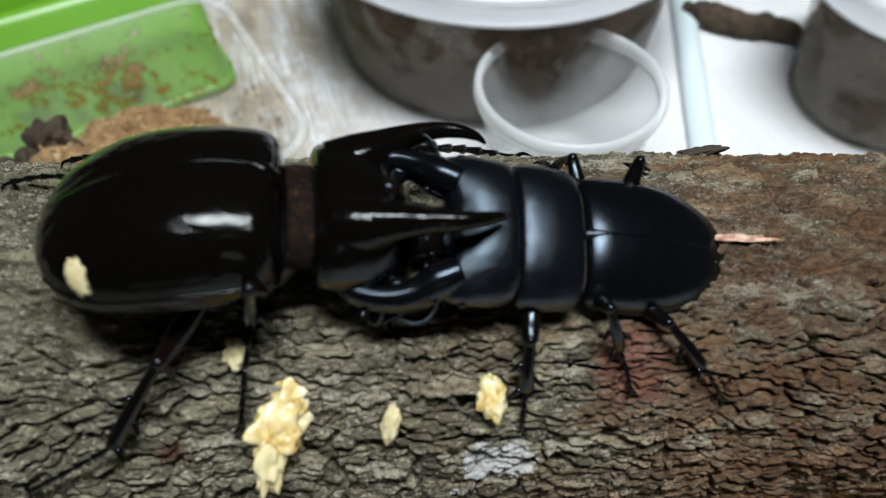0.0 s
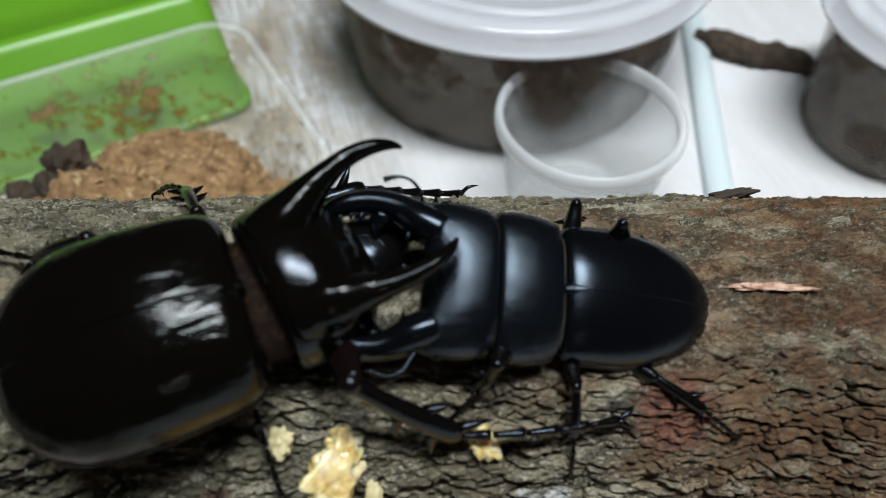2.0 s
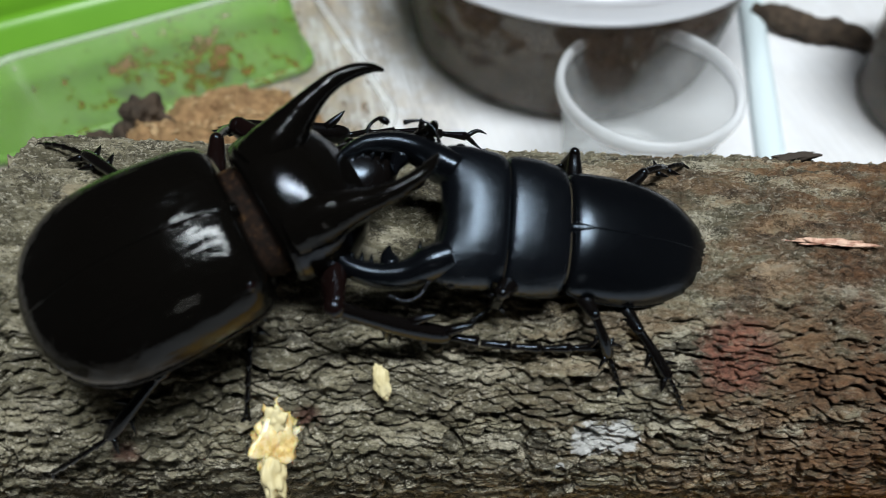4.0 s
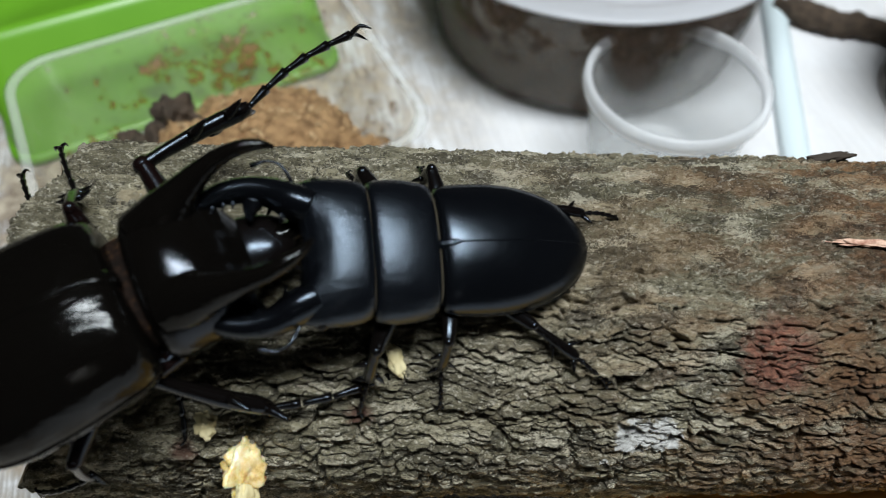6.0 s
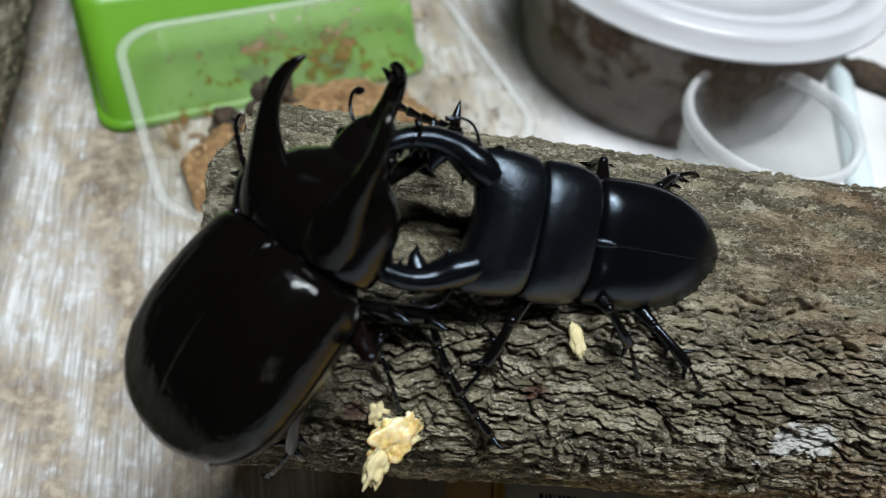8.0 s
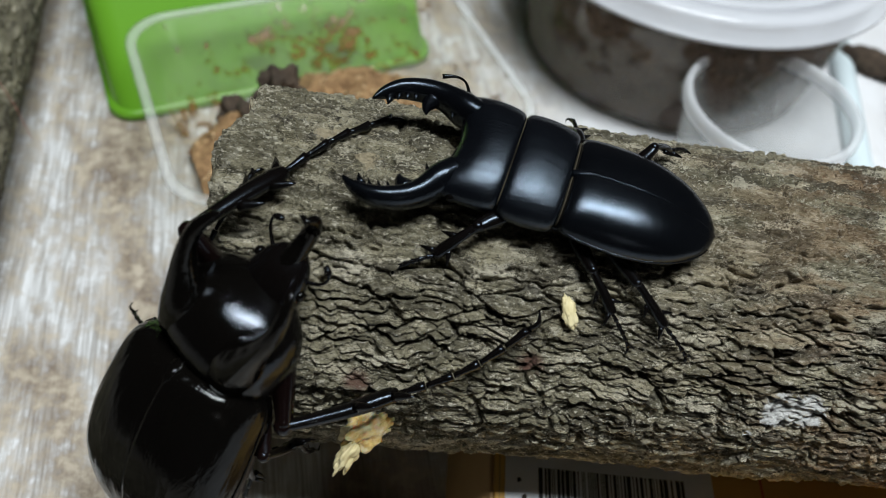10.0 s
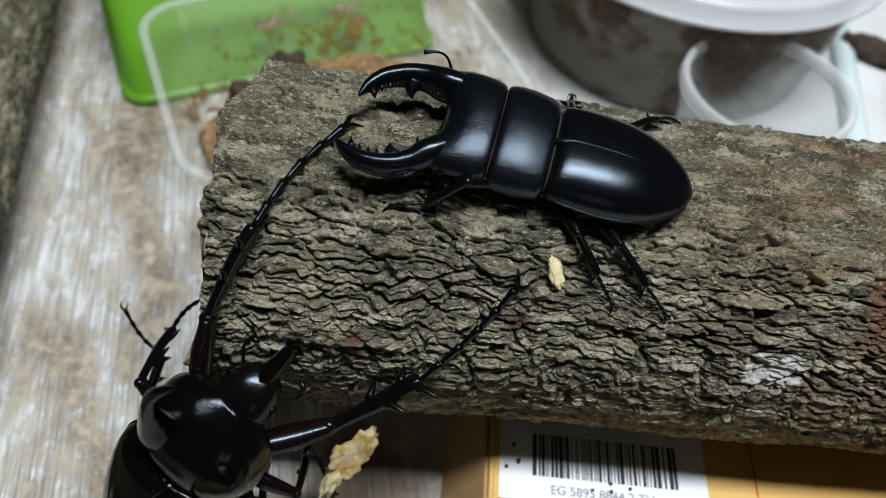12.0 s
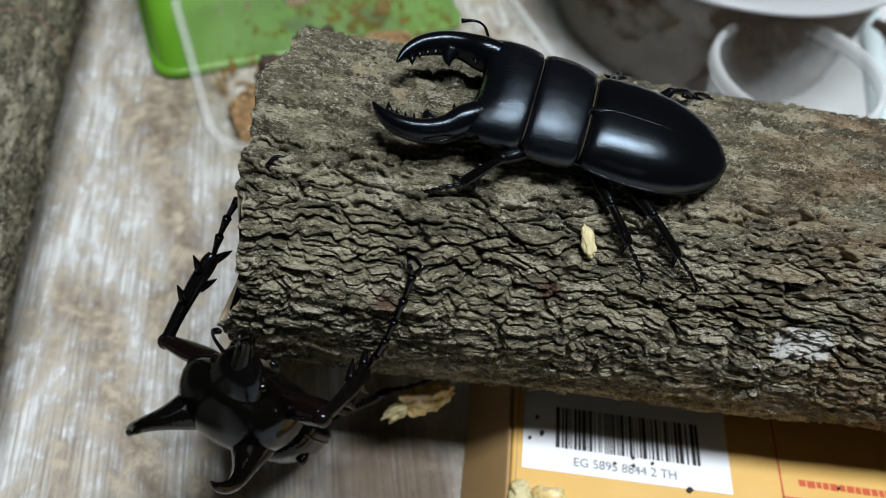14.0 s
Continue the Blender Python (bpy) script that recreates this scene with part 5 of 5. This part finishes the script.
    scrap_rows = [
        (0.0, -0.0273, 0.0527, 0.0922, 40, 60),
        (0.5, -0.0258, 0.0536, 0.0930, 40, 60),
        (1.5, -0.0256, 0.0534, 0.0930, 40, 58),
        (2.5, -0.0265, 0.0509, 0.0902, 42, 62),
        (5.0, -0.0669, 0.0417, 0.0835, 48, 80),
        (5.5, -0.0634, 0.0412, 0.0818, 48, 80),
        (6.0, -0.0712, 0.0391, 0.0790, 52, 85),
        (6.5, -0.0725, 0.0393, 0.0800, 52, 85),
        (7.0, -0.0759, 0.0378, 0.0765, 55, 70),
        (7.5, -0.0789, 0.0372, 0.0760, 55, 50),
        (8.2, -0.0745, 0.0383, 0.0778, 55, 50),
        (10.3, -0.0814, 0.0353, 0.0610, 75, 50),
        (11.0, -0.0810, 0.0316, 0.0359, 75, 50),
        (11.5, -0.0760, 0.0298, 0.0328, 75, 50),
        (12.0, -0.0841, 0.0309, 0.0360, 75, 50),
        (12.5, -0.0884, 0.0369, 0.0350, 75, 50),
        (13.0, -0.0821, 0.0416, 0.0350, 75, 30),
        (13.4, -0.0830, 0.0425, 0.0350, 75, 20),
        (13.7, -0.0741, 0.0439, 0.0300, 75, 20),
        (14.0, -0.0742, 0.0438, 0.0300, 75, 20),
    ]
    SLICE_A, SLICE_B = pose(-0.0549, 0.0615, 0.1245, 53.2, -32.0, 6.9), pose(-0.0542, 0.0595, 0.1250, 51.7, -29.2, 16.5)

    def at_time(rows, t):
        """The pose between two rows."""
        for (t0, a), (t1, b) in zip(rows, rows[1:]):
            if t <= t1:
                s = min(max((t - t0) / (t1 - t0), 0), 1)
                s = s * s * (3 - 2 * s)
                return Matrix.LocRotScale(a.translation.lerp(b.translation, s), a.to_quaternion().slerp(b.to_quaternion(), s), None)
        return rows[-1][1]

    def foot_at(rows, t):
        for (t0, *a), (t1, *b) in zip(rows, rows[1:]):
            if t <= t1:
                s = min(max((t - t0) / (t1 - t0), 0), 1)
                s = s * s * (3 - 2 * s)
                return Vector(a).lerp(Vector(b), s)
        return Vector(rows[-1][1:])

    def aim(start, end, up):
        """The pose of a limb piece at start that points to end."""
        x = (end - start).normalized()
        y = up.cross(x).normalized()
        return Matrix.Translation(start) @ Matrix((x, y, x.cross(y))).transposed().to_4x4()

    def off_bark(p, gap):
        """A place pushed out to the bark's surface if it lies inside the log."""
        q = LOG.inverted() @ p
        r, least = math.hypot(q.y, q.z), 0.0455 - 0.0061 * (q.x + 0.16) / 0.32 + gap
        if -0.172 < q.x < 0.16 and r < least:
            q.y, q.z = q.y * least / r, q.z * least / r
        return LOG @ q

    def stand(legs, hips, feet, body_rows, times, swing, splay, knees={}, ankles={}):
        """Key the legs so that each foot stays where it is set down while the body moves over it."""
        for key, (femur, tibia, tarsus, (la, lb, lc)) in legs.items():
            pair, side = key
            rows = [[], [], []]
            for t in times:
                body = at_time(body_rows, t)
                inv = body.inverted()
                hip = Vector((hips[pair][0], side * hips[pair][1], hips[pair][2]))
                if pair:
                    hip = at_time(swing, t) @ hip
                foot = inv @ off_bark(foot_at(feet[key], t), 0.0016 if ankles else 0.0)
                out = Vector((foot.x - hip.x, foot.y - hip.y, 0))
                out = out.normalized() if out.length > 1e-4 else Vector((0, side, 0))
                reach = (foot - hip).length
                rise = 0.25 * lc if reach > 0.6 * (la + lb + lc) else 0.45 * lc
                ankle = foot - out * lc * (0.85 if reach > 0.5 * (la + lb) else 0.4) + Vector((0, 0, rise))
                if not pair:
                    ankle += Vector((0, side, 0)) * splay * lc
                if key in ankles and t >= ankles[key][0][0]:
                    ankle = inv @ foot_at(ankles[key], t)
                ankle = inv @ off_bark(body @ ankle, 0.0045 if ankles else 0.0022)
                gap = ankle - hip
                d = min(max(gap.length, abs(la - lb) * 1.08), (la + lb) * 0.992)
                way = gap.normalized()
                ankle = hip + way * d
                pole = (Vector((0, side * 0.5, 1.0)) + Vector(((0.5, 0.1, -0.3)[pair], 0, 0))) - way * (Vector((0, side * 0.5, 1.0)) + Vector(((0.5, 0.1, -0.3)[pair], 0, 0))).dot(way)
                if key in knees and t >= knees[key][0][0]:
                    pole = inv @ foot_at(knees[key], t) - hip
                    pole -= way * pole.dot(way)
                else:
                    middle = LOG.inverted() @ (body @ ((hip + ankle) / 2))
                    rise = inv.to_3x3() @ (LOG.to_3x3() @ Vector((0, middle.y, middle.z)).normalized())
                    pole = pole.normalized() * 0.5 + (rise - way * rise.dot(way))
                pole = pole.normalized()
                c = (la * la + d * d - lb * lb) / (2 * la * d)
                knee = hip + way * (la * c) + pole * (la * math.sqrt(max(1 - c * c, 0)))
                tip = ankle + (foot - ankle).normalized() * lc
                for row, a, b in ((rows[0], hip, knee), (rows[1], knee, ankle), (rows[2], ankle, tip)):
                    row.append((t, aim(a, b, pole)))
            for piece, row in zip((femur, tibia, tarsus), rows):
                walk(piece, row)

    walk(rhino, rhino_rows)
    walk(stag, stag_rows)
    swing = [(t, pose(0, 0, 0, 0, pitch, yaw)) for t, yaw, pitch in bends]
    walk(rhino_abdomen, swing)
    neck = Matrix.Translation((0.0175, 0, 0.0055))
    walk(rhino_head, [(t, neck @ pose(0, 0, 0, 0, nod, 0) @ neck.inverted()) for t, nod in ((0.0, 0), (10.5, 0), (11.5, 35), (12.5, 40), (14.0, 46))])
    for side in (1, -1):
        walk(stag_jaws[side], [(t, pose(0.0265, side * 0.0088, 0.0040, 0, hang, side * (left if side > 0 else right))) for t, right, left, hang in jaw_rows])
    walk(scrap, [(t, pose(x, y, z, rx, 0, rz)) for t, x, y, z, rx, rz in scrap_rows])
    walk(flake_a, [(0.0, pose(-0.0070, 0.0545, 0.0915, 42, 0, -15)), (0.5, pose(-0.0068, 0.0542, 0.0912, 42, 0, -15)), (1.0, pose(-0.0173, 0.0515, 0.0895, 44, 0, 0)), (2.5, pose(-0.0190, 0.0500, 0.0880, 46, 0, 10)), (5.0, pose(-0.0395, 0.0570, 0.0978, 38, 0, 30)), (11.0, pose(-0.0416, 0.0567, 0.0978, 38, 0, 28)), (14.0, pose(-0.0416, 0.0567, 0.0978, 38, 0, 28))])
    walk(flake_b, [(0.0, pose(0.0114, 0.0592, 0.0940, 36, 0, 20)), (1.0, pose(0.0034, 0.0540, 0.0890, 40, 0, 40)), (2.0, pose(0.0016, 0.0592, 0.0950, 36, 0, 60)), (2.5, pose(0.0002, 0.0600, 0.0958, 36, 0, 80)), (4.8, pose(0.0100, 0.1520, 0.0500, 130, 0, 80)), (14.0, pose(0.0100, 0.1520, 0.0500, 130, 0, 80))])
    walk(flake_c, [(0.0, pose(-0.0354, 0.0625, 0.1010, 32, 0, 0)), (1.5, pose(-0.0360, 0.0600, 0.0990, 34, 0, 0)), (2.5, pose(-0.0351, 0.0522, 0.0930, 42, 0, 0)), (5.0, pose(-0.0705, 0.0448, 0.0892, 46, 0, 0)), (7.0, pose(-0.0800, 0.0420, 0.0850, 46, 0, 20)), (8.2, pose(-0.0790, 0.0400, 0.0800, 52, 0, 20)), (10.3, pose(-0.0850, 0.0340, 0.0600, 80, 0, 20)), (11.0, pose(-0.0750, 0.0700, 0.0012, 0, 0, 20)), (14.0, pose(-0.0750, 0.0700, 0.0012, 0, 0, 20))])
    walk(slice_round, [(0.0, SLICE_A), (0.5, SLICE_B), (0.8, pose(-0.0950, 0.0260, 0.0750, 70, 0, 10)), (1.1, pose(-0.1000, 0.0100, 0.0015, 0, 0, 40)), (14.0, pose(-0.1000, -0.0600, 0.0015, 0, 0, 40))])
    still = [(0.0, Matrix()), (14.0, Matrix())]
    even = {k / 4 for k in range(57)}
    steps = sorted(even | {t for rows in (*rhino_feet.values(), rhino_rows) for t, *_ in rows})
    stand(rhino_legs, ((0.0115, 0.0095, 0.0030), (-0.0050, 0.0105, 0.0020), (-0.0150, 0.0110, 0.0020)), rhino_feet, rhino_rows, steps, swing, 0.45, rhino_knees, rhino_ankles)
    steps = sorted(even | {t for rows in (*stag_feet.values(), stag_rows) for t, *_ in rows})
    stand(stag_legs, ((0.0090, 0.0090, 0.0020), (-0.0030, 0.0085, 0.0010), (-0.0110, 0.0085, 0.0010)), stag_feet, stag_rows, steps, still, 0.2)


motions()
